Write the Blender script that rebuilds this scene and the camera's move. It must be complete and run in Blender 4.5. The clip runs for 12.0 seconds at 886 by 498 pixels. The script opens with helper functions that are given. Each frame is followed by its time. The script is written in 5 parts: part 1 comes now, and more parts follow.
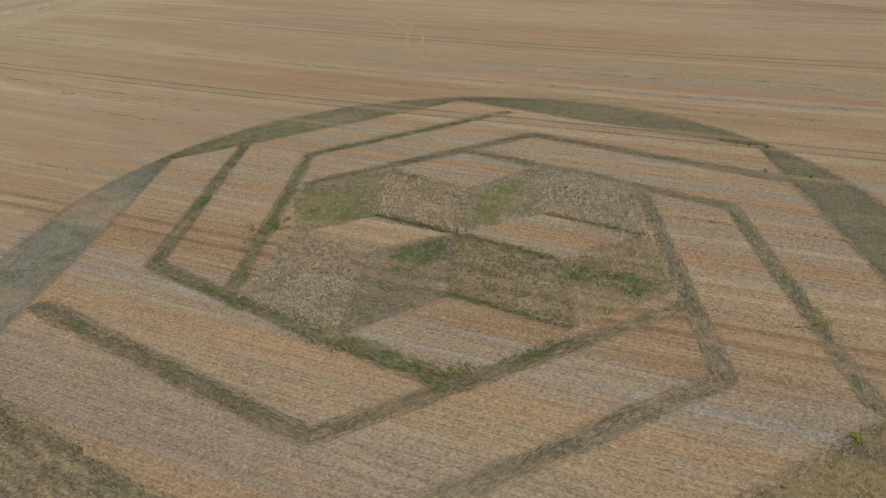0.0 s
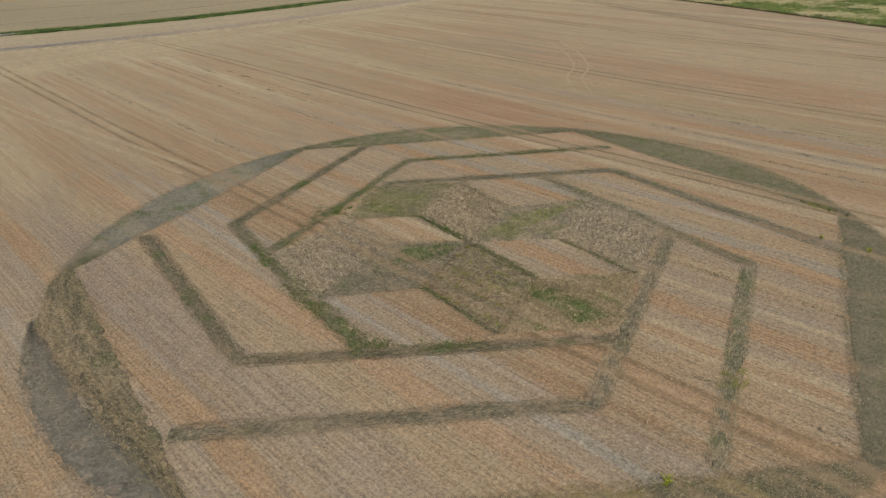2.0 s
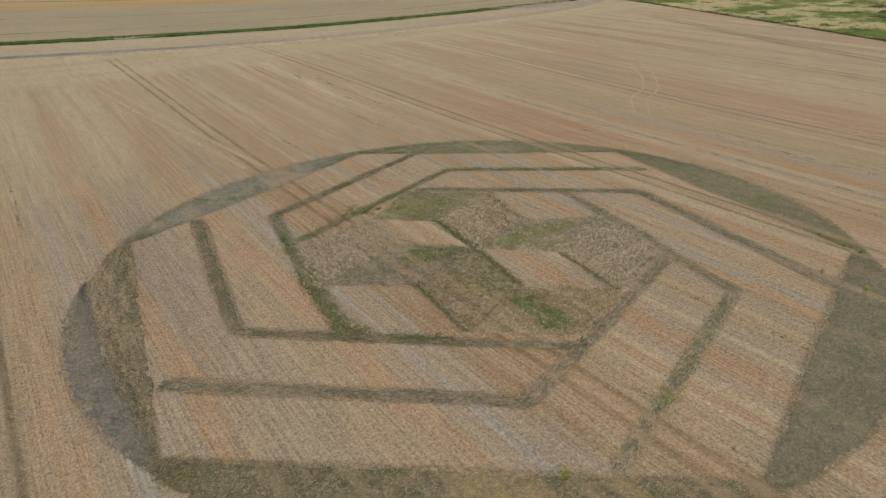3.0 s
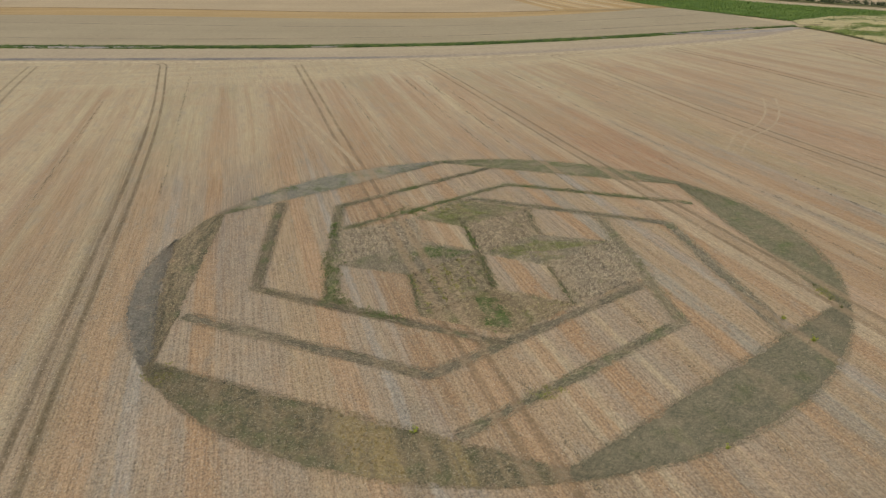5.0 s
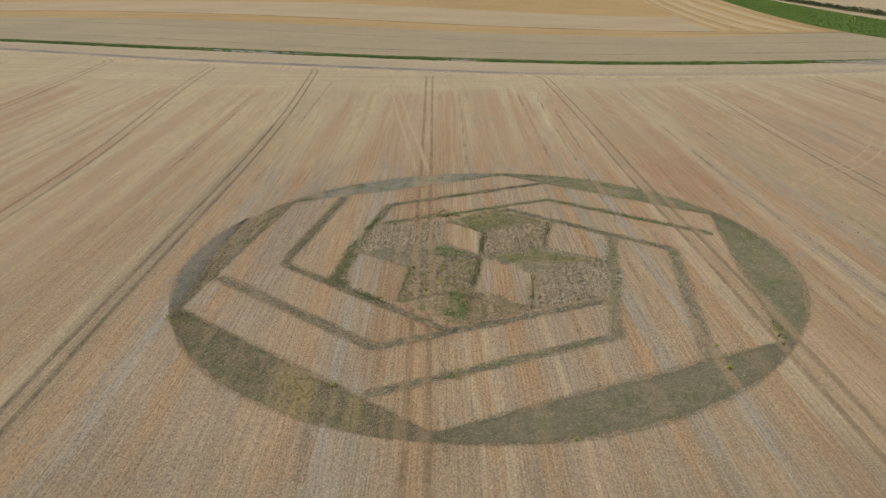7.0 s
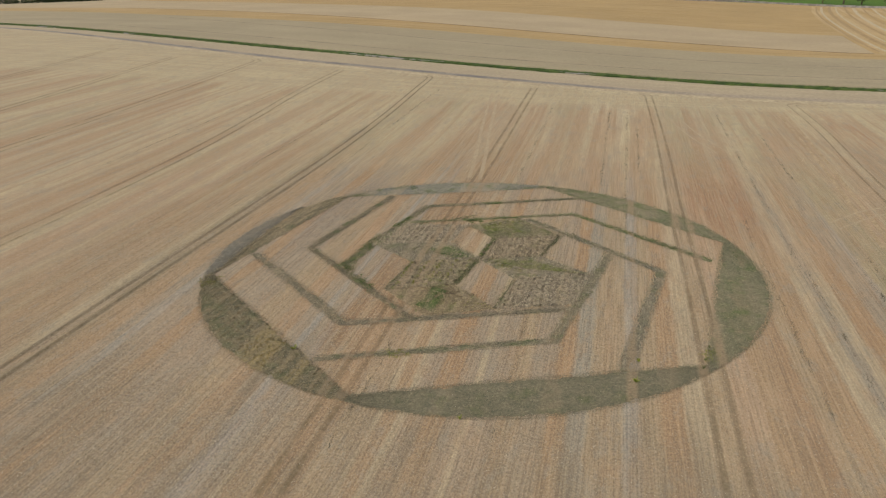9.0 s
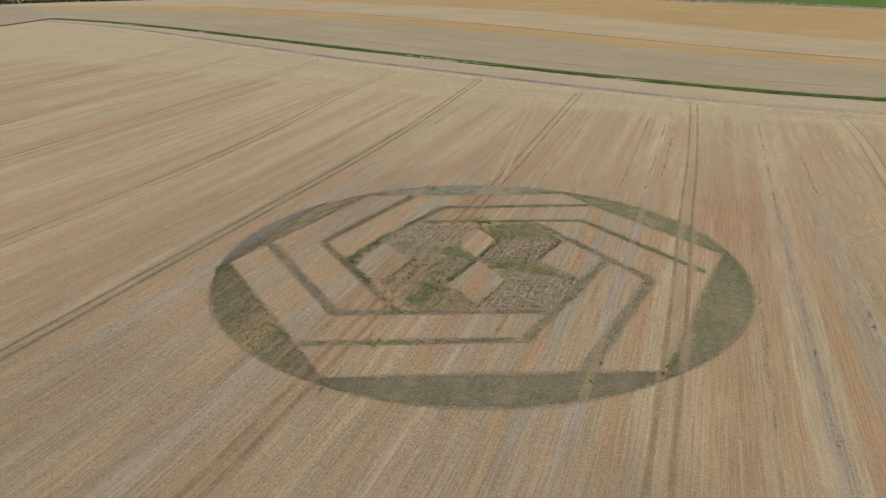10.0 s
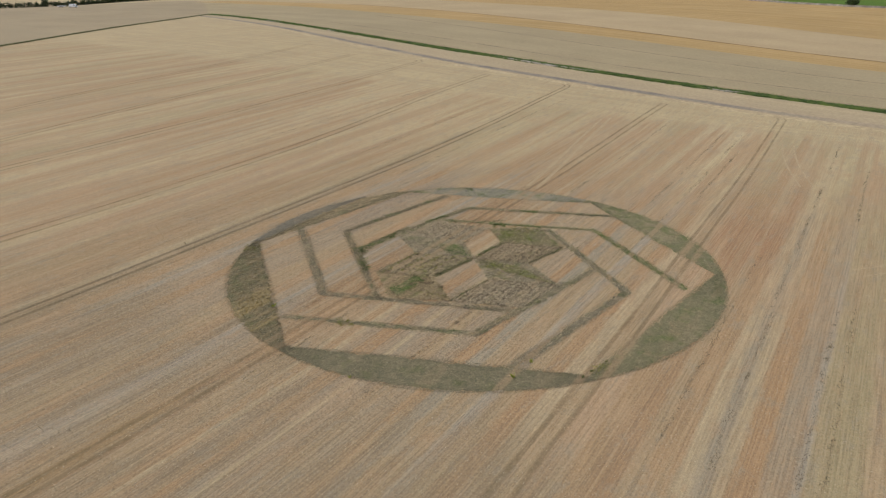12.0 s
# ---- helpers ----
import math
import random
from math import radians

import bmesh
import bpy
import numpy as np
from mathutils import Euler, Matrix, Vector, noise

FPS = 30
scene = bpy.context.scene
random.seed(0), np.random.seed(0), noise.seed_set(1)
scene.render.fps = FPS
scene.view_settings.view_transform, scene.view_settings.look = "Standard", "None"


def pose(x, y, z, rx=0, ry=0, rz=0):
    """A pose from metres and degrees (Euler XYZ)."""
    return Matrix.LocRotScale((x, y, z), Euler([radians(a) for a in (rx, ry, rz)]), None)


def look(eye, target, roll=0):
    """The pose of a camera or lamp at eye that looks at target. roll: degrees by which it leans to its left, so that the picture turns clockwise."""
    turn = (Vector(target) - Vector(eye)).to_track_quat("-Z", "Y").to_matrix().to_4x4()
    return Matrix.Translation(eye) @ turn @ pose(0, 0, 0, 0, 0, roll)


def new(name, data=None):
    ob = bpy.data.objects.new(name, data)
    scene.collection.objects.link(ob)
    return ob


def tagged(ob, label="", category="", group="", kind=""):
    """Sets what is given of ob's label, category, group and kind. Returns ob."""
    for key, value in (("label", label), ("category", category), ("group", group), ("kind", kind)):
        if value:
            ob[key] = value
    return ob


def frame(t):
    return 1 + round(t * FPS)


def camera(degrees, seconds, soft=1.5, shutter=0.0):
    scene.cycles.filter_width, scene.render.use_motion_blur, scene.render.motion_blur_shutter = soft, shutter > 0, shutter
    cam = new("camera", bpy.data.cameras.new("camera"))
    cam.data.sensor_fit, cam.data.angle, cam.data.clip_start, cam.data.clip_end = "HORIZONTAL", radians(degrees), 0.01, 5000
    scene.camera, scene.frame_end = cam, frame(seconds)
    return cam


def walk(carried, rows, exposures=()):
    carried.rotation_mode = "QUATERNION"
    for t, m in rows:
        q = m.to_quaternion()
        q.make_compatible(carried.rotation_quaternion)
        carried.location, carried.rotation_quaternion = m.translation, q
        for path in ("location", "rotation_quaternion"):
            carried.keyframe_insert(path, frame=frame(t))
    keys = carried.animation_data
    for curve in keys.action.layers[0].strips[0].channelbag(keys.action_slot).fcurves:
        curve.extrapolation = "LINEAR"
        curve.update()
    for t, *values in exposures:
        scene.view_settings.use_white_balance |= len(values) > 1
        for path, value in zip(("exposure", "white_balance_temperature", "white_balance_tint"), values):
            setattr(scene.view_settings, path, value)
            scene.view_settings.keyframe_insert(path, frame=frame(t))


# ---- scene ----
cam = camera(65.2, 12.0, soft=1.25)

PATH = [
    (0, (-29.453, -30.195, 22.920), (6.047, 7.944, -6.833), -2.414),
    (0.5, (-27.022, -34.024, 23.039), (4.423, 8.035, -5.984), -2.554),
    (1, (-24.369, -37.679, 23.192), (2.814, 7.696, -5.131), -2.681),
    (1.5, (-21.489, -41.139, 23.400), (1.309, 6.994, -4.231), -2.745),
    (2, (-18.378, -44.430, 23.683), (-0.070, 5.946, -3.281), -2.687),
    (2.5, (-15.017, -47.548, 24.070), (-1.215, 4.581, -2.238), -2.534),
    (3, (-11.410, -50.443, 24.546), (-2.105, 2.964, -1.166), -2.374),
    (3.5, (-7.549, -53.066, 25.060), (-2.713, 1.169, -0.143), -2.263),
    (4, (-3.458, -55.388, 25.580), (-3.016, -0.748, 0.794), -2.213),
    (4.5, (0.815, -57.394, 26.089), (-3.008, -2.732, 1.646), -2.203),
    (5, (5.213, -59.076, 26.578), (-2.698, -4.719, 2.438), -2.198),
    (5.5, (9.682, -60.426, 27.049), (-2.121, -6.644, 3.212), -2.161),
    (6, (14.186, -61.427, 27.507), (-1.334, -8.442, 4.018), -2.069),
    (6.5, (18.713, -62.095, 27.959), (-0.308, -10.114, 4.804), -1.955),
    (7, (23.257, -62.446, 28.428), (0.911, -11.684, 5.540), -1.827),
    (7.5, (27.834, -62.494, 28.939), (2.339, -13.139, 6.266), -1.663),
    (8, (32.420, -62.250, 29.497), (3.957, -14.463, 6.997), -1.473),
    (8.5, (36.969, -61.721, 30.098), (5.728, -15.636, 7.732), -1.286),
    (9, (41.435, -60.906, 30.729), (7.609, -16.636, 8.459), -1.127),
    (9.5, (45.793, -59.800, 31.379), (9.572, -17.439, 9.162), -1.004),
    (10, (50.060, -58.388, 32.043), (11.620, -18.029, 9.827), -0.888),
    (10.5, (54.233, -56.651, 32.713), (13.726, -18.382, 10.473), -0.765),
    (11, (58.290, -54.613, 33.348), (15.837, -18.533, 11.078), -0.648),
    (11.5, (62.192, -52.336, 33.913), (17.920, -18.521, 11.631), -0.582),
    (12, (65.920, -49.849, 34.378), (19.963, -18.363, 12.094), -0.585),
]
walk(cam, [(t, look(eye, target, roll)) for t, eye, target, roll in PATH], [(0.0, -0.14), (3.0, -0.05), (5.0, 0.0), (9.0, 0.06), (12.0, 0.08)])

# ---- light: bright overcast, a wide soft sun high over the field ----
SUN_EL, SUN_AZ = 52.0, 205.0            # degrees; azimuth clockwise from +y
world = bpy.data.worlds.new("sky")
scene.world = world
world.use_nodes = True
wn = world.node_tree.nodes
sky = wn.new("ShaderNodeTexSky")
sky.sky_type = "NISHITA"
sky.sun_disc = False
sky.sun_elevation, sky.sun_rotation = radians(SUN_EL), radians(SUN_AZ)
sky.dust_density = 4.0
world.node_tree.links.new(sky.outputs[0], wn["Background"].inputs[0])
wn["Background"].inputs[1].default_value = 0.12
sun_data = bpy.data.lights.new("sun", "SUN")
sun_data.energy, sun_data.angle, sun_data.color = 1.5, radians(14), (1.0, 0.95, 0.87)
sun = new("sun", sun_data)
sun.matrix_world = look((0, 0, 200), (200 * math.sin(radians(SUN_AZ + 180)) / math.tan(radians(SUN_EL)),
                                      200 * math.cos(radians(SUN_AZ + 180)) / math.tan(radians(SUN_EL)), 0))

# ---- the lie of the land ----
ROW = Vector((-0.391, 0.920, 0))        # the way the crop rows and tramlines run
ACROSS = Vector((0.920, 0.391, 0))


def land(x, y):
    """Height of the ground: flat round the crop circle, rising gently to the west and north."""
    x, y = np.asarray(x, float), np.asarray(y, float)
    s = np.clip((np.hypot(x, y) - 30) / 80, 0, 1)
    return 1.1 * s * s * (3 - 2 * s) + 9 * (1 - np.exp(-(np.minimum(x, 0) / 150) ** 2))


def wobble(x, y, size, seed=0.0):
    """Smooth value noise, about -1 to 1."""
    return noise.noise(Vector((x / size + seed, y / size - seed, seed * 1.7)))


# ---- materials ----
class Nodes:
    """Short hand for building a node material."""

    def __init__(self, name, rough=0.9, spec=0.15):
        self.mat = bpy.data.materials.new(name)
        self.mat.use_nodes = True
        self.tree = self.mat.node_tree
        self.bsdf = self.tree.nodes["Principled BSDF"]
        self.bsdf.inputs["Roughness"].default_value = rough
        self.bsdf.inputs["Specular IOR Level"].default_value = spec
        self.pos = self.add("ShaderNodeNewGeometry").outputs["Position"]

    def add(self, kind):
        return self.tree.nodes.new(kind)

    def put(self, value, socket):
        if isinstance(value, bpy.types.NodeSocket):
            self.tree.links.new(value, socket)
        else:
            socket.default_value = value

    def calc(self, op, a, b=0.0, c=0.0):
        n = self.add("ShaderNodeMath")
        n.operation = op
        for v, s in zip((a, b, c), n.inputs):
            self.put(v, s)
        return n.outputs[0]

    def dot(self, a, b):
        n = self.add("ShaderNodeVectorMath")
        n.operation = "DOT_PRODUCT"
        self.put(a, n.inputs[0])
        self.put(tuple(b), n.inputs[1])
        return n.outputs["Value"]

    def vec(self, x, y, z=0.0):
        n = self.add("ShaderNodeCombineXYZ")
        for v, s in zip((x, y, z), n.inputs):
            self.put(v, s)
        return n.outputs[0]

    def noise(self, vector, scale=1.0, detail=3.0, rough=0.55):
        n = self.add("ShaderNodeTexNoise")
        self.put(vector, n.inputs["Vector"])
        n.inputs["Scale"].default_value, n.inputs["Detail"].default_value, n.inputs["Roughness"].default_value = scale, detail, rough
        return n.outputs["Fac"]

    def span(self, value, low, high, to_low=0.0, to_high=1.0):
        n = self.add("ShaderNodeMapRange")
        n.interpolation_type = "SMOOTHSTEP"
        for v, s in zip((value, low, high, to_low, to_high), n.inputs):
            self.put(v, s)
        return n.outputs[0]

    def ramp(self, value, stops, mode="LINEAR"):
        n = self.add("ShaderNodeValToRGB")
        n.color_ramp.interpolation = mode
        e = n.color_ramp.elements
        for k, (at, colour) in enumerate(stops):
            el = e[k] if k < 2 else e.new(at)
            el.position, el.color = at, (*colour, 1)
        self.put(value, n.inputs[0])
        return n.outputs[0]

    def mix(self, fac, a, b, mode="MIX"):
        n = self.add("ShaderNodeMix")
        n.data_type, n.blend_type = "RGBA", mode
        self.put(fac, n.inputs[0])
        self.put((*a, 1) if isinstance(a, tuple) else a, n.inputs[6])
        self.put((*b, 1) if isinstance(b, tuple) else b, n.inputs[7])
        return n.outputs[2]

    def grey(self, value):
        n = self.add("ShaderNodeCombineColor")
        for s in n.inputs:
            self.put(value, s)
        return n.outputs[0]

    def done(self, colour, height=None, depth=0.03, strength=0.6):
        self.put(colour, self.bsdf.inputs["Base Color"])
        if height is not None:
            b = self.add("ShaderNodeBump")
            b.inputs["Strength"].default_value, b.inputs["Distance"].default_value = strength, depth
            self.put(height, b.inputs["Height"])
            self.tree.links.new(b.outputs[0], self.bsdf.inputs["Normal"])
        return self.mat


# surface colours of the stubble field
TAN, GREY, ORANGE = (0.348, 0.260, 0.152), (0.318, 0.251, 0.164), (0.356, 0.247, 0.137)
PALE, BLUISH = (0.430, 0.348, 0.206), (0.296, 0.258, 0.182)
PINK, STRAW, RUST = (0.396, 0.284, 0.172), (0.466, 0.382, 0.220), (0.326, 0.218, 0.120)
DRAB, WARM = (0.325, 0.270, 0.152), (0.372, 0.252, 0.140)
STRIP, RICH, SOIL, SLATE = (0.406, 0.324, 0.198), (0.352, 0.232, 0.124), (0.215, 0.172, 0.112), (0.318, 0.284, 0.216)

# bands left by the harvest, by distance across the rows in metres: from, to, colour; one list for each 32 m
BANDS_ACROSS = [
    (-48, [(-48, -45.2, PINK), (-44.6, -42.8, TAN), (-42.5, -40.6, ORANGE), (-40, -37.6, TAN), (-37, -36, STRIP), (-35.6, -33.6, GREY), (-33.2, -30.8, ORANGE),
           (-30.3, -29.4, GREY), (-29.2, -28.4, SLATE), (-28.0, -25.5, GREY), (-25.2, -23.65, RICH), (-23.4, -19.0, GREY), (-18.4, -17.0, TAN)]),
    (-16, [(-16, -14.4, WARM), (-14.1, -12.9, GREY), (-12.75, -12.25, SLATE), (-12.0, -11.0, GREY), (-10.85, -10.35, SLATE), (-10.1, -9.6, GREY), (-9.3, -7.4, TAN),
           (-7.1, -5.3, RICH), (-5.0, -2.9, TAN), (-2.6, -2.2, STRIP), (-1.9, -0.95, ORANGE), (-0.75, -0.35, STRIP), (0.0, 1.0, GREY), (1.35, 2.75, RICH), (3.0, 16, GREY)]),
    (3, [(3, 4.1, GREY), (4.3, 4.6, STRIP), (4.9, 6.8, GREY), (7.1, 8.4, TAN), (8.8, 10.6, GREY), (11.0, 12.1, RICH), (12.5, 13.6, BLUISH), (14.0, 16.2, TAN),
         (16.5, 17.4, SLATE), (17.8, 18.9, TAN), (19.2, 20.6, RICH), (20.9, 22.3, STRIP), (22.7, 24.3, TAN), (24.6, 26.4, PINK), (26.7, 27.9, ORANGE), (28.2, 35, RUST)]),
    (28.3, [(28.3, 29.9, RUST), (30.2, 31.0, TAN), (31.4, 33.1, ORANGE), (33.4, 34.4, STRIP), (34.9, 35.5, BLUISH), (35.9, 36.6, STRIP), (36.9, 38.6, RICH), (38.9, 40.6, GREY),
            (40.8, 41.3, SLATE), (41.6, 44.8, DRAB), (45.2, 45.8, TAN), (46.0, 46.6, TAN), (46.9, 47.7, ORANGE), (48.0, 48.6, STRIP), (49.0, 53.0, TAN), (53.6, 60.3, PINK)]),
]
# broad patches, warm or straw-pale, one darker over the near end: from and to across the rows, from and to along them,
# colour, how strong
PATCHES = [(-10.6, -7.0, -28, 28, (0.285, 0.186, 0.100), 1.05), (-4.9, -3.0, -22, 24, (0.285, 0.190, 0.104), 0.65), (-7.3, -5.1, -120, 30, (0.318, 0.200, 0.102), 0.75), (1.3, 2.9, -80, -8, (0.330, 0.210, 0.110), 0.65), (20, 53, 4, 78, PINK, 0.38), (-17, -1.5, 30, 90, RUST, 0.68), (25.0, 33, 14, 68, (0.335, 0.205, 0.112), 0.85),
           (41.5, 50.0, 56, 84, RUST, 0.70), (54.5, 60.5, 58, 82, (0.345, 0.210, 0.115), 0.85), (53.5, 62.0, -10, 40, (0.340, 0.215, 0.120), 0.70), (53.0, 64.0, 38, 58, (0.286, 0.232, 0.152), 0.70), (63, 100, -20, 92, (0.430, 0.342, 0.202), 0.55), (38.0, 46.0, 24, 54, DRAB, 0.45), (-46, -39.5, 34, 92, ORANGE, 0.65), (-92, -84, 8, 90, (0.330, 0.224, 0.124), 0.80), (-58, -48, 10, 70, PINK, 0.50),
           (-134, -120, 0, 100, PINK, 0.40), (-152, -139, 30, 128, (0.340, 0.246, 0.146), 0.75), (-66, -60, -20, 50, ORANGE, 0.60), (1, 20, 28, 84, PINK, 0.55), (-60, 28, -120, -30, (0.256, 0.198, 0.120), 0.66), (-12.1, -10.9, -90, -27, (0.320, 0.285, 0.228), 0.60),
           (-36.4, -33.0, -100, 60, (0.262, 0.208, 0.120), 0.75), (-24.6, -19.6, -2, 24, (0.262, 0.210, 0.148), 0.60), (-8.8, -6.0, -80, -42, (0.290, 0.196, 0.088), 0.60), (-48, -37.4, -70, 16, (0.312, 0.222, 0.126), 0.60),
           (5, 21, 50, 98, (0.490, 0.405, 0.248), 0.82), (27, 42, 60, 98, (0.490, 0.405, 0.248), 0.80)]


def bands_ramp(m, u, start, bands, span=32.0):
    """The colours of one list of bands, with narrow blends between neighbours."""
    stops = []
    for a, b, c in bands:
        stops += [((a - start) / span, c), ((min(b, start + span) - start) / span, c)]
    return m.ramp(m.calc("MULTIPLY", m.calc("SUBTRACT", u, start), 1 / span), stops, "LINEAR")


def field_colour(m):
    """The harvested field: stripes along the rows, broad patches, fine rows and clods. Returns a colour and a height."""
    u, v = m.dot(m.pos, ACROSS), m.dot(m.pos, ROW)

    def streak(fu, fv, seed, detail=2.0, rough=0.55):
        return m.noise(m.vec(m.calc("MULTIPLY", uw, fu), m.calc("MULTIPLY", v, fv), seed), 1.0, detail, rough)

    def lay(fac, colour, much=None):
        return m.mix(fac if much is None else m.calc("MULTIPLY", fac, much), col, colour)

    # the rows bend a little towards the near end of the field
    bend = m.calc("MULTIPLY", m.calc("MAXIMUM", m.calc("MINIMUM", m.calc("ADD", v, 12.0), 0.0), -18.0), m.span(u, 14.0, 2.0, 0.0, 0.042))
    warp = m.noise(m.vec(m.calc("MULTIPLY", u, 0.10), m.calc("MULTIPLY", v, 0.04)), 1.0, 3)
    fray = m.noise(m.vec(m.calc("MULTIPLY", u, 1.1), m.calc("MULTIPLY", v, 0.55), 4.0), 1.0, 3, 0.7)
    uw = m.calc("ADD", m.calc("ADD", u, bend), m.calc("MULTIPLY", m.calc("SUBTRACT", warp, 0.5), 0.9))
    ub = m.calc("ADD", uw, m.calc("MULTIPLY", m.calc("SUBTRACT", fray, 0.5), 0.7))
    near = None
    for start, bands in BANDS_ACROSS:
        piece = bands_ramp(m, ub, start, bands)
        near = piece if near is None else m.mix(m.span(ub, start - 0.02, start + 0.02), near, piece)
    # unnamed stripes far to both sides
    other = m.ramp(streak(0.16, 0.004, 1.0), [(0.30, ORANGE), (0.42, TAN), (0.50, PINK), (0.58, GREY), (0.68, STRAW)])
    edge = m.span(m.calc("ABSOLUTE", m.calc("SUBTRACT", u, 6.0)), 48.0, 58.0)
    # each band wanes and waxes along its length
    wane = streak(0.35, 0.035, 8.0, 3.0)
    beyond = m.span(m.calc("ADD", v, m.calc("MULTIPLY", m.calc("SUBTRACT", warp, 0.5), 50.0)), 25.0, 60.0)
    plain = m.calc("MAXIMUM", m.span(wane, 0.42, 0.68, 0.0, 0.28), m.calc("MULTIPLY", beyond, 0.55))
    col = m.mix(plain, near, TAN)
    col = lay(m.calc("MAXIMUM", edge, m.calc("MULTIPLY", beyond, 0.28)), other)
    # straw-pale far parts: the north end, and the west
    blotch = m.noise(m.vec(m.calc("MULTIPLY", u, 0.030), m.calc("MULTIPLY", v, 0.010)), 1.0, 3)
    head = m.calc("ADD", v, m.calc("MULTIPLY", m.calc("SUBTRACT", blotch, 0.5), 70.0))
    col = lay(m.span(head, 28.0, 80.0, 0.0, 0.74), STRAW)
    west = m.calc("ADD", u, m.calc("MULTIPLY", m.calc("SUBTRACT", blotch, 0.5), 60.0))
    col = lay(m.span(west, -32.0, -100.0, 0.0, 0.40), STRAW)
    away = m.span(m.calc("MAXIMUM", v, m.calc("MULTIPLY", u, -1.0)), 26.0, 58.0, 0.0, 1.0)
    jags = [m.calc("ADD", v, m.calc("MULTIPLY", m.calc("SUBTRACT", streak(0.5, 0.01, 20.0 + k, 3.0), 0.5), 26.0)) for k in range(3)]
    flecks = [m.span(streak(0.55, 0.02, 30.0 + k, 3.0, 0.65), 0.38, 0.58, 0.20, 1.20) for k in range(3)]
    for k, (u0, u1, v0, v1, colour, much) in enumerate(PATCHES):
        wide = m.calc("MULTIPLY", m.span(uw, u0 - 1.2, u0 + 1.2), m.span(uw, u1 + 1.2, u1 - 1.2))
        tall = m.calc("MULTIPLY", m.span(jags[k % 3], v0 - 10, v0 + 10), m.span(jags[k % 3], v1 + 5, v1 - 5))
        col = lay(m.calc("MULTIPLY", wide, tall), colour, m.calc("MULTIPLY", flecks[k // 3 % 3], much))
    # drab and pinkish drifts, long streaks
    col = lay(m.span(streak(0.09, 0.006, 9.0), 0.50, 0.64, 0.0, 0.60), DRAB, away)
    col = lay(m.span(streak(0.11, 0.022, 5.0, 3.0), 0.50, 0.66, 0.0, 0.55), PINK, away)
    broad = streak(0.26, 0.009, 6.0)
    col = lay(m.span(broad, 0.51, 0.62, 0.0, 0.54), STRAW, away)
    col = lay(m.span(broad, 0.49, 0.38, 0.0, 0.70), WARM, away)
    long = streak(0.9, 0.010, 2.0, 3.0)
    calm = m.span(away, 0.0, 1.0, 1.0, 0.55)
    strong = m.span(m.calc("MAXIMUM", away, edge), 0.0, 1.0, 0.55, 1.0)
    col = lay(m.span(long, 0.53, 0.68, 0.0, 0.46), PALE, strong)
    col = lay(m.span(long, 0.47, 0.33, 0.0, 0.55), RUST, strong)
    middle = streak(0.42, 0.006, 17.0, 2.0)
    col = lay(m.span(middle, 0.54, 0.66, 0.0, 0.60), STRIP, m.calc("SUBTRACT", m.calc("MULTIPLY", strong, 1.6), 0.7))
    col = lay(m.span(middle, 0.46, 0.34, 0.0, 0.55), ORANGE, m.calc("SUBTRACT", m.calc("MULTIPLY", strong, 1.6), 0.7))
    thin = streak(2.6, 0.012, 12.0)
    col = lay(m.span(thin, 0.60, 0.70, 0.0, 0.18), PALE, calm)
    col = lay(m.span(thin, 0.40, 0.30, 0.0, 0.28), SOIL, calm)
    cloud = m.noise(m.vec(m.calc("MULTIPLY", u, 0.16), m.calc("MULTIPLY", v, 0.07), 21.0), 1.0, 4, 0.6)
    col = lay(m.span(cloud, 0.52, 0.68, 0.0, 0.30), GREY)
    col = lay(m.span(cloud, 0.48, 0.34, 0.0, 0.30), PINK)
    # the turned headland, raked along the north edge
    end = m.calc("ADD", v, m.calc("MULTIPLY", m.calc("SUBTRACT", streak(0.4, 0.0, 15.0), 0.5), 14.0))
    rake = m.noise(m.vec(m.calc("MULTIPLY", u, 0.03), m.calc("MULTIPLY", v, 0.35), 3.0), 1.0, 3, 0.6)
    col = lay(m.span(end, 88.0, 97.0, 0.0, 1.0), m.mix(m.span(rake, 0.36, 0.64), (0.400, 0.326, 0.196), STRAW), 0.74)
    # drill rows, clods, chaff and loose straw
    rows = m.noise(m.vec(m.calc("MULTIPLY", u, 5.6), m.calc("MULTIPLY", v, 0.12)), 1.0, 2, 0.6)
    grain = m.noise(m.vec(m.calc("MULTIPLY", u, 7.6), m.calc("MULTIPLY", v, 4.8)), 1.0, 3, 0.75)
    clod = m.noise(m.pos, 2.2, 4, 0.7)
    chaff = m.noise(m.vec(m.calc("MULTIPLY", u, 4.8), m.calc("MULTIPLY", v, 3.2), 3.3), 1.0, 3, 0.7)
    drift = m.noise(m.vec(m.calc("MULTIPLY", u, 0.8), m.calc("MULTIPLY", v, 0.30), 7.7), 1.0, 4, 0.65)
    col = lay(m.span(drift, 0.53, 0.68, 0, 0.45), BLUISH)
    col = lay(m.span(drift, 0.47, 0.32, 0, 0.40), WARM)
    col = lay(m.span(chaff, 0.55, 0.70, 0, 0.36), BLUISH)
    col = lay(m.span(chaff, 0.45, 0.30, 0, 0.36), ORANGE)
    # coarser and more broken round the pattern than out in the field
    shift = m.add("ShaderNodeVectorMath")
    shift.operation = "DISTANCE"
    m.put(m.pos, shift.inputs[0])
    shift.inputs[1].default_value = (-6.0, -8.0, 0.0)
    coarse = m.span(shift.outputs["Value"], 26.0, 46.0, 1.35, 0.72)
    pebble = m.noise(m.pos, 6.5, 2, 0.7)
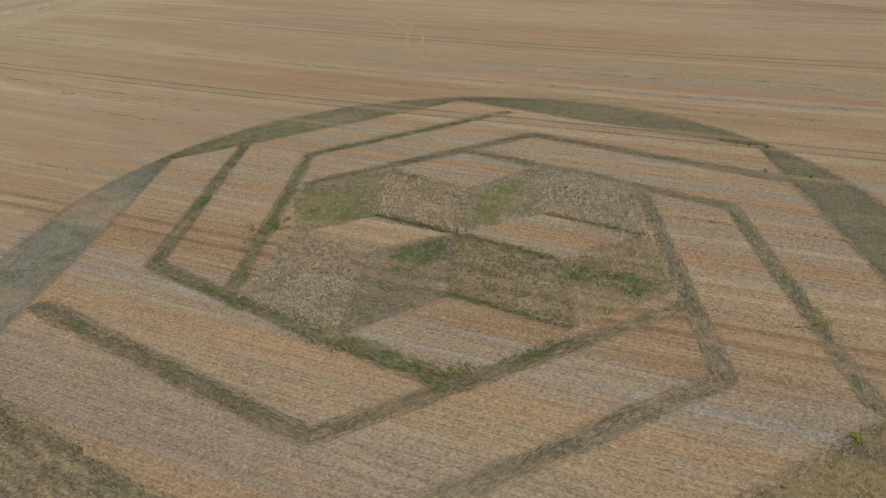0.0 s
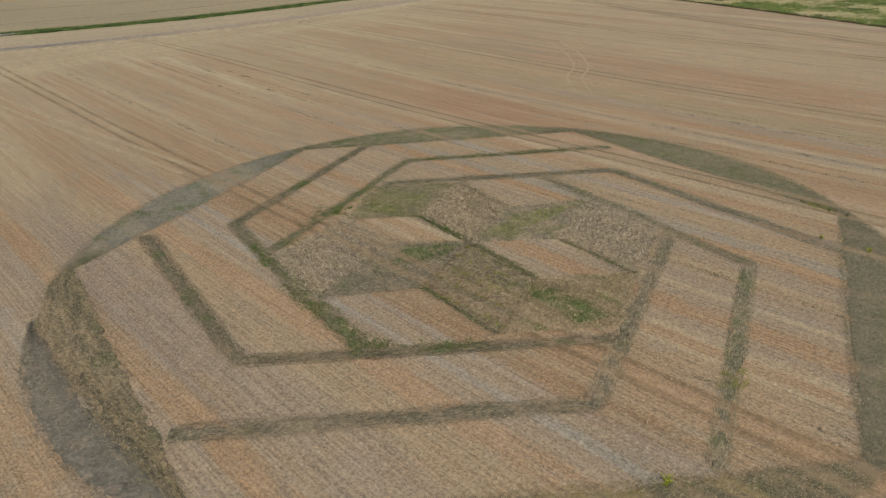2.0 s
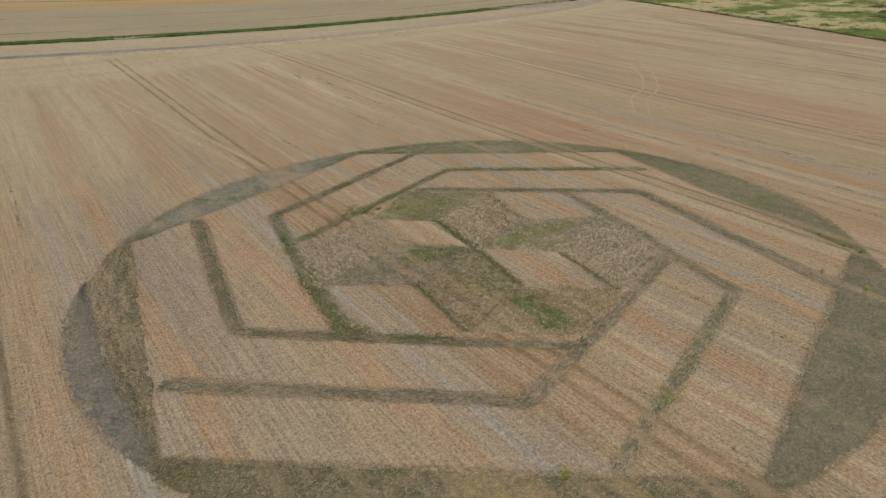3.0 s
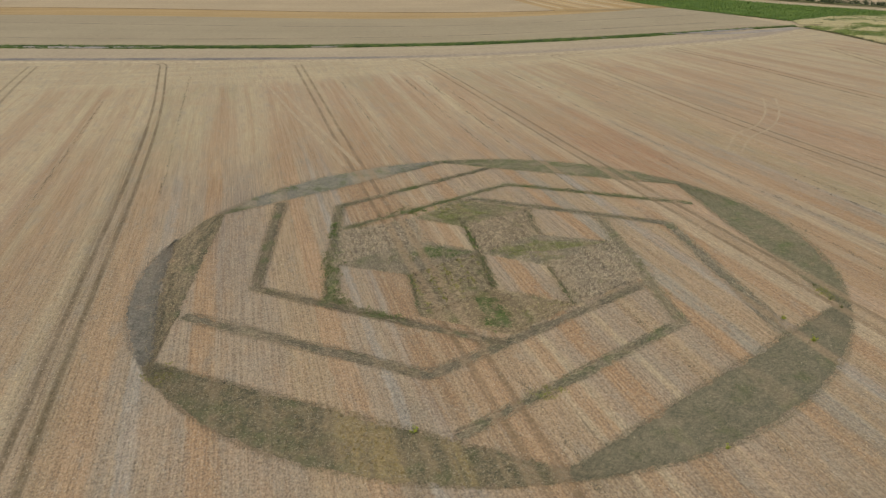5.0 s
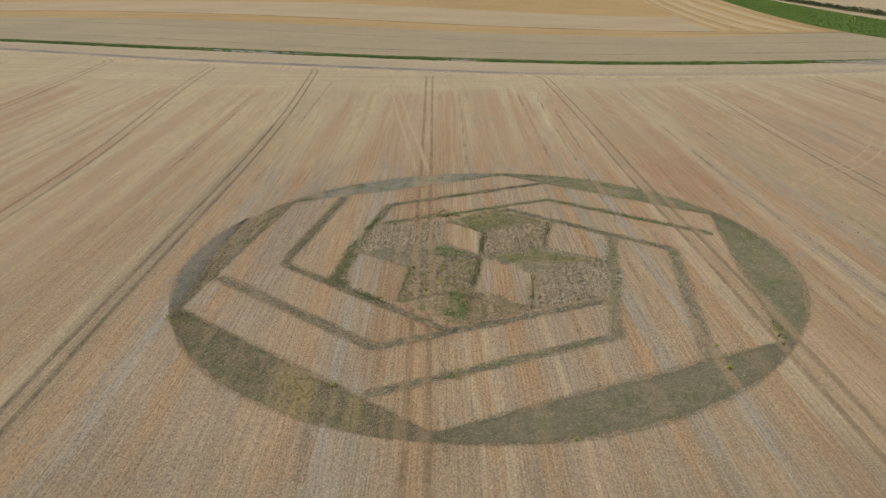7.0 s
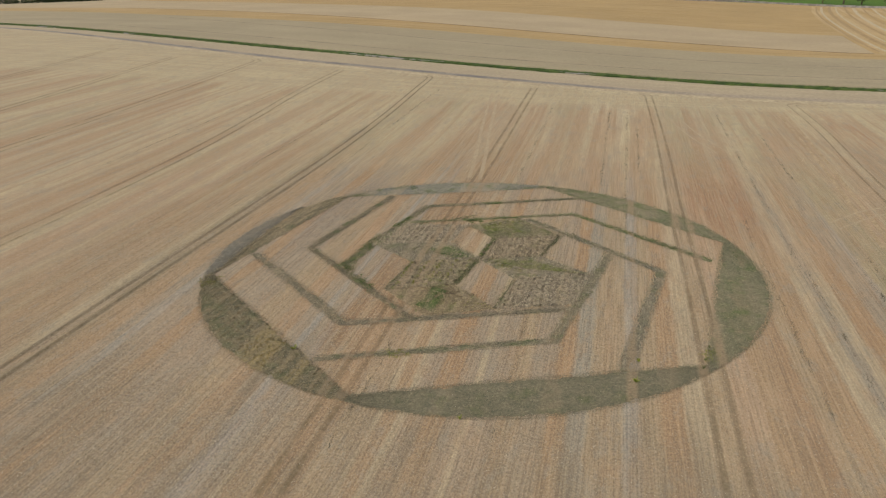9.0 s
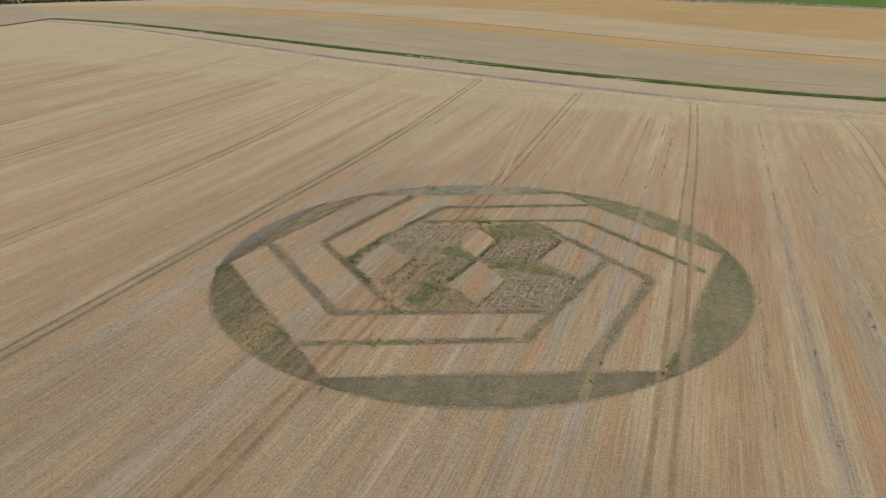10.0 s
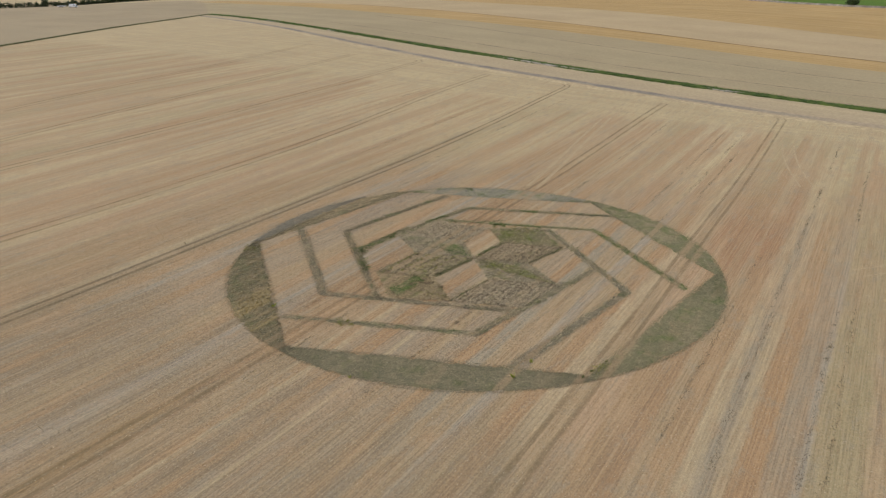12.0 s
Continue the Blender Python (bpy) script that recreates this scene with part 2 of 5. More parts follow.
    close = m.span(coarse, 0.72, 1.35, 0.45, 1.0)
    col = lay(m.span(pebble, 0.58, 0.70, 0.0, 0.60), PALE, close)
    col = lay(m.span(pebble, 0.40, 0.30, 0.0, 0.70), SLATE, close)
    k = m.calc("ADD", m.calc("MULTIPLY", m.span(rows, 0.34, 0.66, -1, 1), m.calc("MULTIPLY", calm, 0.12)),
               m.calc("MULTIPLY", m.span(grain, 0.34, 0.66, -1, 1), m.calc("MULTIPLY", calm, m.calc("MULTIPLY", coarse, 0.19))))
    k = m.calc("ADD", k, m.calc("MULTIPLY", m.span(clod, 0.3, 0.7, -1, 1), m.calc("MULTIPLY", coarse, 0.09)))
    # small dark gaps between the stubble rows
    gap = m.noise(m.vec(m.calc("MULTIPLY", u, 4.2), m.calc("MULTIPLY", v, 2.3), 5.5), 1.0, 2, 0.6)
    k = m.calc("SUBTRACT", k, m.span(gap, 0.62, 0.74, 0.0, 0.10))
    col = m.mix(1.0, col, m.grey(m.calc("ADD", k, 1.01)), "MULTIPLY")
    return col, m.calc("ADD", m.calc("MULTIPLY", grain, 0.8), m.calc("MULTIPLY", rows, 0.5))


def mat_field():
    m = Nodes("stubble field")
    col, height = field_colour(m)
    return m.done(col, height, 0.08, 0.7)


def mat_stubble():
    m = Nodes("cut stalks")
    col, _ = field_colour(m)
    rnd = m.add("ShaderNodeNewGeometry").outputs["Random Per Island"]
    col = m.mix(1.0, col, m.ramp(rnd, [(0.0, (1.02, 1.00, 0.97)), (0.45, (1.18, 1.18, 1.15)), (0.85, (1.27, 1.27, 1.23)), (1.0, (1.40, 1.40, 1.36))]), "MULTIPLY")
    return m.done(col)


def mat_farm(name, a, b, stripe, along, period=6.0, contrast=0.5):
    """A field further off: two soil or straw colours in stripes along a direction, with a few darker lines."""
    m = Nodes(name)
    along = Vector((*along, 0)).normalized()
    side = Vector((along.y, -along.x, 0))
    u, v = m.dot(m.pos, side), m.dot(m.pos, along)
    band = m.noise(m.vec(m.calc("MULTIPLY", u, 1 / period), m.calc("MULTIPLY", v, 0.012 / period)), 1.0, 3)
    fine = m.noise(m.vec(m.calc("MULTIPLY", u, 6 / period), m.calc("MULTIPLY", v, 0.04 / period)), 1.0, 3)
    speck = m.noise(m.pos, 1.3, 4, 0.7)
    blot = m.noise(m.pos, 0.03, 3)
    col = m.mix(m.span(band, 0.35, 0.65), a, b)
    col = m.mix(m.span(fine, 0.55, 0.75, 0, contrast), col, stripe)
    k = m.calc("ADD", m.calc("MULTIPLY", m.span(speck, 0.3, 0.7, -1, 1), 0.12), m.calc("MULTIPLY", m.span(blot, 0.3, 0.7, -1, 1), 0.05))
    col = m.mix(1.0, col, m.grey(m.calc("ADD", k, 1.0)), "MULTIPLY")
    return m.done(col, speck, 0.15, 0.5)


def band_mask(m, u, v, bands):
    """Lighter strips at set distances across the rows: (from, to) pairs, about 0.4 between and 0.7 on them, with frayed edges."""
    u = m.calc("ADD", u, m.calc("MULTIPLY", m.calc("SUBTRACT", m.noise(m.vec(m.calc("MULTIPLY", u, 0.9), m.calc("MULTIPLY", v, 0.35)), 1.0, 4, 0.7), 0.5), 2.6))
    value = 0.40
    for a, b in bands:
        rise = m.calc("MULTIPLY", m.span(u, a - 0.4, a + 0.4), m.span(u, b + 0.4, b - 0.4))
        value = m.calc("ADD", value, m.calc("MULTIPLY", rise, 0.30))
    return value


def pressed(m, u):
    """Where wheels and the odd seed drill ran over the laid crop, 0 to 1, broken up."""
    on = 0.0
    for mid, half in ((-5.9, 0.80), (23.5, 0.85), (17.0, 0.0)):
        off = m.calc("SUBTRACT", m.calc("ABSOLUTE", m.calc("SUBTRACT", u, mid)), half)
        on = m.calc("MAXIMUM", on, m.span(m.calc("ABSOLUTE", off), 0.60, 0.20))
    return m.calc("MULTIPLY", on, m.span(m.noise(m.pos, 1.6, 4, 0.7), 0.32, 0.56, 0.40, 1.0))


def gilded(m, u, raked, strips):
    """Golden strips of straw left in laid crop: (from, to) pairs across the rows, streaky."""
    on = 0.0
    for a, b in strips:
        on = m.calc("MAXIMUM", on, m.calc("MULTIPLY", m.span(u, a - 0.5, a + 0.3), m.span(u, b + 0.5, b - 0.3)))
    return m.calc("MULTIPLY", on, m.calc("MULTIPLY", m.span(raked, 0.38, 0.56, 0.10, 0.75), m.span(m.noise(m.pos, 1.1, 4, 0.7), 0.34, 0.56, 0.3, 1.0)))


def mat_laid(name, dark, light, green, much, show=0.5, rows=0.0, bands=None, comb=(0.9, 6.0), soft=0.0, gild=None):
    """Flattened crop with weeds: streaks along the lay (UV in metres), tufts of green, stubble showing through."""
    m = Nodes(name)
    uv = m.add("ShaderNodeUVMap")
    uv.uv_map = "lay"
    s, t = m.dot(uv.outputs[0], (1, 0, 0)), m.dot(uv.outputs[0], (0, 1, 0))
    u, v = m.dot(m.pos, ACROSS), m.dot(m.pos, ROW)
    streak = m.noise(m.vec(m.calc("MULTIPLY", s, comb[0]), m.calc("MULTIPLY", t, comb[1])), 1.0, 4, 0.65)
    if soft:
        streak = m.calc("ADD", m.calc("MULTIPLY", streak, 1 - soft), m.calc("MULTIPLY", m.noise(m.pos, 1.2, 4, 0.62), soft))
    swath = m.noise(m.vec(m.calc("MULTIPLY", u, 0.55), m.calc("MULTIPLY", v, 0.06)), 1.0, 3)
    if bands:
        swath = band_mask(m, u, v, bands)
    raked = m.noise(m.vec(m.calc("MULTIPLY", u, 2.3), m.calc("MULTIPLY", v, 0.22)), 1.0, 4, 0.65)
    blot = m.noise(m.pos, 0.45, 4, 0.6)
    bare = m.noise(m.pos, 0.75, 5, 0.7)
    speck = m.noise(m.pos, 5.0, 4, 0.7)
    col = m.mix(m.span(streak, 0.38, 0.70), dark, light)
    under_col = m.ramp(m.noise(m.vec(m.calc("MULTIPLY", u, 0.45), m.calc("MULTIPLY", v, 0.02)), 1.0, 2), [(0.36, ORANGE), (0.46, TAN), (0.55, GREY), (0.64, PALE)])
    if bands:
        under_col = m.mix(0.6, under_col, tuple(1.15 * c for c in light))
    col = m.mix(m.span(swath, 0.42, 0.66, 0.06, show), col, under_col)
    col = m.mix(m.span(raked, 0.48, 0.66, 0.0, 0.60 if gild else 0.25 if soft else 0.45), col, tuple(1.12 * c for c in light))
    col = m.mix(m.calc("MULTIPLY", m.span(blot, 0.62 - 0.30 * much, 0.84 - 0.25 * much), 0.75), col, green)
    col = m.mix(m.span(bare, 0.54, 0.68, 0.0, 0.30 if bands else 0.55), col, under_col)
    col = m.mix(m.span(speck, 0.58, 0.74, 0, 0.40), col, TAN)
    if gild:
        col = m.mix(m.calc("MULTIPLY", m.span(raked, 0.40, 0.30), 0.5), col, tuple(0.8 * c for c in dark))
        col = m.mix(gilded(m, u, raked, gild), col, (0.335, 0.255, 0.112))
    col = m.mix(m.calc("MULTIPLY", pressed(m, u), 0.85), col, TAN)
    k = m.calc("ADD", m.calc("MULTIPLY", m.span(speck, 0.3, 0.7, -1, 1), 0.26 if soft else 0.40), 1.0)
    if rows:
        clump = m.noise(m.vec(m.calc("MULTIPLY", u, 3.2), m.calc("MULTIPLY", v, 1.8)), 1.0, 3, 0.7)
        k = m.calc("ADD", k, m.calc("MULTIPLY", m.span(clump, 0.36, 0.64, -1, 1), 0.18))
        bent = m.calc("ADD", u, m.calc("MULTIPLY", m.noise(m.pos, 0.6, 3), 0.35))
        ridge = m.calc("COSINE", m.calc("MULTIPLY", bent, 2 * math.pi / rows))
        k = m.calc("ADD", k, m.calc("MULTIPLY", ridge, m.span(m.noise(m.pos, 0.9, 3), 0.35, 0.60, 0.04, 0.10)))
    col = m.mix(1.0, col, m.grey(k), "MULTIPLY")
    return m.done(col, m.calc("ADD", streak, speck), 0.12, 0.8)


def mat_blade(name, dark, light, green, much, show=0.5, bands=None, soft=0.0, gild=None):
    """Single stalks and leaves: a colour for each by chance."""
    m = Nodes(name, 0.75, 0.2)
    rnd = m.add("ShaderNodeNewGeometry").outputs["Random Per Island"]
    col = m.ramp(rnd, [(0.0, tuple((0.8 if soft else 0.55) * c for c in dark)), (0.38, dark), (0.62, light), (0.84, tuple((1.05 if soft else 1.35) * c for c in light)), (1.0, tuple(1.2 * c for c in light) if soft else STRAW)])
    tuft = m.noise(m.pos, 3.0, 3, 0.7)
    col = m.mix(1.0, col, m.grey(m.span(tuft, 0.36, 0.64, 0.80 if soft else 0.60, 1.15 if soft else 1.35)), "MULTIPLY")
    blot = m.noise(m.pos, 0.45, 4, 0.6)
    u, v = m.dot(m.pos, ACROSS), m.dot(m.pos, ROW)
    swath = m.noise(m.vec(m.calc("MULTIPLY", u, 0.55), m.calc("MULTIPLY", v, 0.06)), 1.0, 3)
    if bands:
        swath = band_mask(m, u, v, bands)
    bare = m.noise(m.pos, 0.75, 5, 0.7)
    straw = m.mix(rnd, tuple((0.85 if soft else 1.2) * c for c in light), TAN if soft else PALE)
    col = m.mix(m.span(swath, 0.42, 0.66, 0.0, show), col, straw)
    col = m.mix(m.calc("MULTIPLY", m.span(blot, 0.62 - 0.30 * much, 0.84 - 0.25 * much), 0.7), col, m.mix(rnd, tuple(0.6 * c for c in green), tuple(1.4 * c for c in green)))
    col = m.mix(m.span(bare, 0.54, 0.68, 0.0, 0.3 if bands else 0.6), col, straw)
    if gild:
        raked = m.noise(m.vec(m.calc("MULTIPLY", u, 2.3), m.calc("MULTIPLY", v, 0.22)), 1.0, 4, 0.65)
        col = m.mix(m.span(raked, 0.48, 0.62, 0.0, 0.6), col, straw)
        col = m.mix(gilded(m, u, raked, gild), col, m.mix(rnd, (0.270, 0.205, 0.080), (0.420, 0.330, 0.140)))
    return m.done(m.mix(m.calc("MULTIPLY", pressed(m, u), 0.9), col, TAN))


def mat_plain(name, a, b, scale=1.0, rough=0.9, spec=0.15, bump=0.05):
    m = Nodes(name, rough, spec)
    n1, n2 = m.noise(m.pos, scale, 4, 0.65), m.noise(m.pos, scale * 7, 3, 0.6)
    col = m.mix(m.span(n1, 0.35, 0.68), a, b)
    col = m.mix(1.0, col, m.grey(m.span(n2, 0.25, 0.75, 0.78, 1.22)), "MULTIPLY")
    return m.done(col, n2, bump, 0.6)


def mat_leaf(name, a, b):
    m = Nodes(name, 0.6, 0.3)
    rnd = m.add("ShaderNodeNewGeometry").outputs["Random Per Island"]
    return m.done(m.mix(rnd, a, b))


FIELD, STUBBLE = mat_field(), mat_stubble()

# ---- mesh helpers ----


def sheet(name, verts, faces, material, uvs=None, smooth=False):
    """A mesh object from arrays; uvs: one pair a vertex, in metres along and across the lay."""
    me = bpy.data.meshes.new(name)
    me.from_pydata([tuple(v) for v in verts], [], [tuple(f) for f in faces])
    if uvs is not None:
        layer = me.uv_layers.new(name="lay")
        index = np.empty(len(me.loops), np.int32)
        me.loops.foreach_get("vertex_index", index)
        layer.data.foreach_set("uv", np.asarray(uvs, np.float32)[index].ravel())
    me.materials.append(material)
    if smooth:
        me.polygons.foreach_set("use_smooth", np.ones(len(me.polygons), bool))
    me.update()
    return new(name, me)


def triangles(name, corners, material):
    """Many loose triangles, an (n, 3, 3) array, as one mesh."""
    n = len(corners)
    me = bpy.data.meshes.new(name)
    me.vertices.add(3 * n)
    me.vertices.foreach_set("co", np.asarray(corners, np.float32).ravel())
    me.loops.add(3 * n)
    me.loops.foreach_set("vertex_index", np.arange(3 * n, dtype=np.int32))
    me.polygons.add(n)
    me.polygons.foreach_set("loop_start", np.arange(0, 3 * n, 3, dtype=np.int32))
    me.materials.append(material)
    me.update()
    me.validate()
    return new(name, me)


def under(ob, thing, label=""):
    ob.parent = thing
    return tagged(ob, label)


def along(points, step):
    """Points every step metres along a line of 2D points."""
    p = np.asarray(points, float)
    d = np.r_[0, np.cumsum(np.hypot(*np.diff(p, axis=0).T))]
    s = np.linspace(0, d[-1], max(2, int(round(d[-1] / step)) + 1))
    return np.c_[np.interp(s, d, p[:, 0]), np.interp(s, d, p[:, 1])]


def smooth_line(points, step=3.0, rounds=3):
    """A line with its corners rounded off, resampled."""
    p = np.asarray(points, float)
    for _ in range(rounds):
        p = np.r_[p[:1], np.c_[0.75 * p[:-1] + 0.25 * p[1:], 0.25 * p[:-1] + 0.75 * p[1:]].reshape(-1, 2), p[-1:]]
    return along(p, step)


def resample(points, n):
    p = np.asarray(points, float)
    d = np.r_[0, np.cumsum(np.hypot(*np.diff(p, axis=0).T))]
    s = np.linspace(0, d[-1], n)
    return np.c_[np.interp(s, d, p[:, 0]), np.interp(s, d, p[:, 1])]


def offset(points, dist):
    """The line moved sideways to its left by dist, with mitred corners."""
    p = np.asarray(points, float)
    d = np.diff(p, axis=0)
    d /= np.hypot(*d.T)[:, None]
    nrm = np.c_[-d[:, 1], d[:, 0]]
    a, b = np.r_[nrm[:1], nrm], np.r_[nrm, nrm[-1:]]
    m = a + b
    m /= np.maximum((m * a).sum(1), 0.35)[:, None]
    return p + m * np.reshape(dist, (-1, 1))


def loft_points(a, b, step, across, ragged=0.0, seed=0.0):
    """A grid of points between two lines, with uneven edges. Returns xy (n, m, 2) and the lay's UV."""
    length = max(np.hypot(*np.diff(np.asarray(l, float), axis=0).T).sum() for l in (a, b))
    n = max(2, int(round(length / step)) + 1)
    a, b = resample(a, n), resample(b, n)
    if ragged:
        for line, other, k in ((a, b, 1.3), (b, a, 7.7)):
            gap = other - line
            size = np.maximum(np.hypot(*gap.T), 1e-6)
            for i in range(n):
                w = ragged * (wobble(line[i, 0], line[i, 1], 0.55, seed + k) + 0.7 * wobble(line[i, 0], line[i, 1], 2.6, seed + k))
                line[i] += gap[i] / size[i] * min(w, 0.4 * size[i])
    wide = np.hypot(*(b - a).T)
    m = max(2, int(round(wide.max() / across)) + 1)
    t = np.linspace(0, 1, m)[None, :, None]
    xy = a[:, None] * (1 - t) + b[:, None] * t
    s = np.linspace(0, length, n)
    uv = np.stack([np.repeat(s[:, None], m, 1), (t[..., 0] - 0.5) * wide[:, None]], -1)
    return xy, uv


def grid_faces(n, m):
    i = np.arange(n - 1)[:, None] * m + np.arange(m - 1)[None]
    return np.stack([i, i + 1, i + m + 1, i + m], -1).reshape(-1, 4)


def loft(name, a, b, material, step=1.0, across=1.0, lift=0.0, mat_height=0.0, ragged=0.0, seed=0.0):
    """Ground cover between two lines, lying on the land: rim at lift, inner part humped by up to mat_height."""
    xy, uv = loft_points(a, b, step, across, ragged, seed)
    n, m, _ = xy.shape
    z = land(xy[..., 0], xy[..., 1]) + lift
    if mat_height:
        rough = np.array([[0.55 + 0.45 * wobble(x, y, 0.7, seed) + 0.3 * wobble(x, y, 3.1, seed + 3) for x, y in row] for row in xy])
        rim = np.ones((n, m))
        rim[0] = rim[-1] = 0
        rim[:, 0] = rim[:, -1] = 0
        z = z + np.where(rim > 0, mat_height * np.clip(rough, 0.1, 1.2), 0)
    f = grid_faces(n, m)
    ab, ac = xy[0, 1] - xy[0, 0], xy[1, 0] - xy[0, 0]
    if ac[0] * ab[1] - ac[1] * ab[0] > 0:
        f = f[:, ::-1]
    # faces wound so that they look up
    v = np.c_[xy.reshape(-1, 2), z.ravel()]
    q = v[f[len(f) // 2]]
    if np.cross(q[1] - q[0], q[2] - q[0])[2] < 0:
        f = f[:, ::-1]
    return sheet(name, v, f, material, uv.reshape(-1, 2), True)


def stalks(name, a, b, material, count, length, width, rise, seed, spread=0.35, margin=0.0, rows=0.0):
    """Laid stalks and leaf blades strewn between two lines, lying mostly along them; rows: pulled into drill rows that far apart."""
    rng = np.random.default_rng(seed)
    xy, uv = loft_points(a, b, 0.5, 0.5)
    n, m, _ = xy.shape
    s, t = rng.random(count) * (n - 1), (rng.random(count) * (1 + 2 * margin) - margin) * (m - 1)
    i, j = np.clip(s.astype(int), 0, n - 2), np.clip(t.astype(int), 0, m - 2)
    fs, ft = (s - i)[:, None], (t - j)[:, None]
    p = (xy[i, j] * (1 - fs) + xy[i + 1, j] * fs) * (1 - ft) + (xy[i, j + 1] * (1 - fs) + xy[i + 1, j + 1] * fs) * ft
    way = xy[i + 1, j] - xy[i, j]
    if rows:
        nu = np.array(ACROSS[:2])
        u = p @ nu
        p = p + ((np.round(u / rows) * rows - u) * 0.3)[:, None] * nu
    ang = np.arctan2(way[:, 1], way[:, 0]) + rng.normal(0, spread, count)
    ln, wd = length * (0.5 + rng.random(count)), width * (0.6 + 0.8 * rng.random(count))
    d = np.c_[np.cos(ang), np.sin(ang)]
    side = np.c_[-d[:, 1], d[:, 0]] * (wd / 2)[:, None]
    z = land(p[:, 0], p[:, 1]) + 0.02 + 0.05 * rng.random(count)
    tip = p + d * ln[:, None]
    c = np.empty((count, 3, 3))
    c[:, 0, :2], c[:, 1, :2], c[:, 2, :2] = p - side, p + side, tip
    c[:, 0, 2] = c[:, 1, 2] = z
    c[:, 2, 2] = z + rise * (0.2 + rng.random(count))
    return triangles(name, c, material)


def inside(p, poly):
    """Which of the points p (n, 2) lie inside a polygon."""
    poly = np.asarray(poly, float)
    res = np.zeros(len(p), bool)
    for (x0, y0), (x1, y1) in zip(poly, np.roll(poly, -1, 0)):
        if y0 == y1:
            continue
        res ^= ((y0 > p[:, 1]) != (y1 > p[:, 1])) & (p[:, 0] < (x1 - x0) * (p[:, 1] - y0) / (y1 - y0) + x0)
    return res


# ---- ground ----
def ground_lines():
    c = list(np.arange(0, 66, 1.5))
    while c[-1] < 4500:
        c.append(c[-1] + (c[-1] - c[-2]) * 1.045)
    return np.array([-x for x in c[:0:-1]] + c)


def make_ground():
    g = ground_lines()
    n = len(g)
    xx, yy = np.meshgrid(g, g, indexing="ij")
    z = land(xx, yy)
    v = np.c_[xx.ravel(), yy.ravel(), z.ravel()]
    return sheet("ground", v, grid_faces(n, n)[:, ::-1], FIELD, None, True)


tagged(make_ground(), "harvested cereal field with striped tan and orange stubble", "field", kind="structure")

def by_rows(u, v):
    p = ACROSS * u + ROW * v
    return (p.x, p.y)


# ---- lines of the plan, in metres ----
DITCH = [(-412, 95), (-355, 101), (-267, 100), (-209, 100), (-159, 105), (-128, 112), (-105, 117), (-74, 124.5), (-44, 132), (-13, 137), (18, 143), (41, 150), (65, 158.5), (79, 162)]
TRACK = [(-400, 85), (-330, 88), (-270, 87), (-200, 84), (-135, 89), (-89, 101), (-53, 109), (-27, 114), (3, 120), (31, 128), (60, 140), (76, 157)]
BRANCH = [(-190, -90), (-255, -33), (-285, -10), (-325, 20), (-369, 59), (-412, 95)]
STRIP_LOW = [(-640, 150), (-480, 190), (-300, 184), (-180, 187), (-90, 198), (-20, 209), (18, 214), (42, 228), (61, 232)]
STRIP_HIGH = [(-640, 185), (-480, 236), (-350, 234), (-200, 216), (-100, 223), (-52, 231), (0, 231), (11, 231)]
PALE_HIGH = [(-640, 330), (-480, 335), (-270, 312), (-150, 298), (-85, 300), (-10, 300)]
DIAGONAL = [(11, 231), (-11, 302), (-49, 438), (-66, 530)]
GREEN_LOW = [(82, 176), (64, 213), (57, 226), (45, 255), (24, 335), (0, 447), (-16, 535)]
GREEN_HIGH = [(128, 186), (92, 240), (72, 285), (53, 350), (27, 445), (10, 540)]
WALL = [(-520, 560), (-310, 512), (-239, 482), (-198, 481), (-112, 525), (-51, 534), (12, 540)]
EAST = [(79, 162), (83, 150), (87, 122), (91, 92), (95, 54), (99, 0), (104, -60), (110, -140)]
HEDGE = [(-625, -120), (-632, 0), (-640, 45), (-735, 125), (-742, 207), (-700, 262), (-690, 330)]

# ---- fields beyond ----
def field(name, label, a, b, material, lift, step=8.0):
    ob = loft(name, resample(smooth_line(a), 90), resample(smooth_line(b), 90), material, step, step, lift)
    return tagged(ob, label, "field", kind="structure")


SIDE = (0.985, 0.17)
far_grey = mat_farm("grey stubble", (0.332, 0.276, 0.166), (0.362, 0.298, 0.178), (0.285, 0.220, 0.134), SIDE, 7, 0.55)
far_orange = mat_farm("golden stubble", (0.378, 0.258, 0.106), (0.440, 0.312, 0.140), (0.270, 0.168, 0.066), SIDE, 4, 1.0)
far_pale = mat_farm("pale straw", (0.424, 0.334, 0.196), (0.408, 0.318, 0.186), (0.362, 0.268, 0.152), SIDE, 12, 0.4)
far_diag = mat_farm("golden stubble on the headland", (0.405, 0.276, 0.112), (0.480, 0.355, 0.180), (0.320, 0.200, 0.076), (-0.26, 0.97), 5, 0.7)
far_green = mat_plain("green crop", (0.060, 0.110, 0.016), (0.135, 0.190, 0.036), 0.16, bump=0.5)
far_grass = mat_farm("grass ley", (0.098, 0.168, 0.022), (0.082, 0.148, 0.020), (0.125, 0.185, 0.034), (1, 0.1), 20, 0.5)
far_west = mat_farm("western stubble", (0.318, 0.262, 0.166), (0.338, 0.274, 0.172), (0.270, 0.212, 0.132), (0.95, 0.3), 10, 0.45)

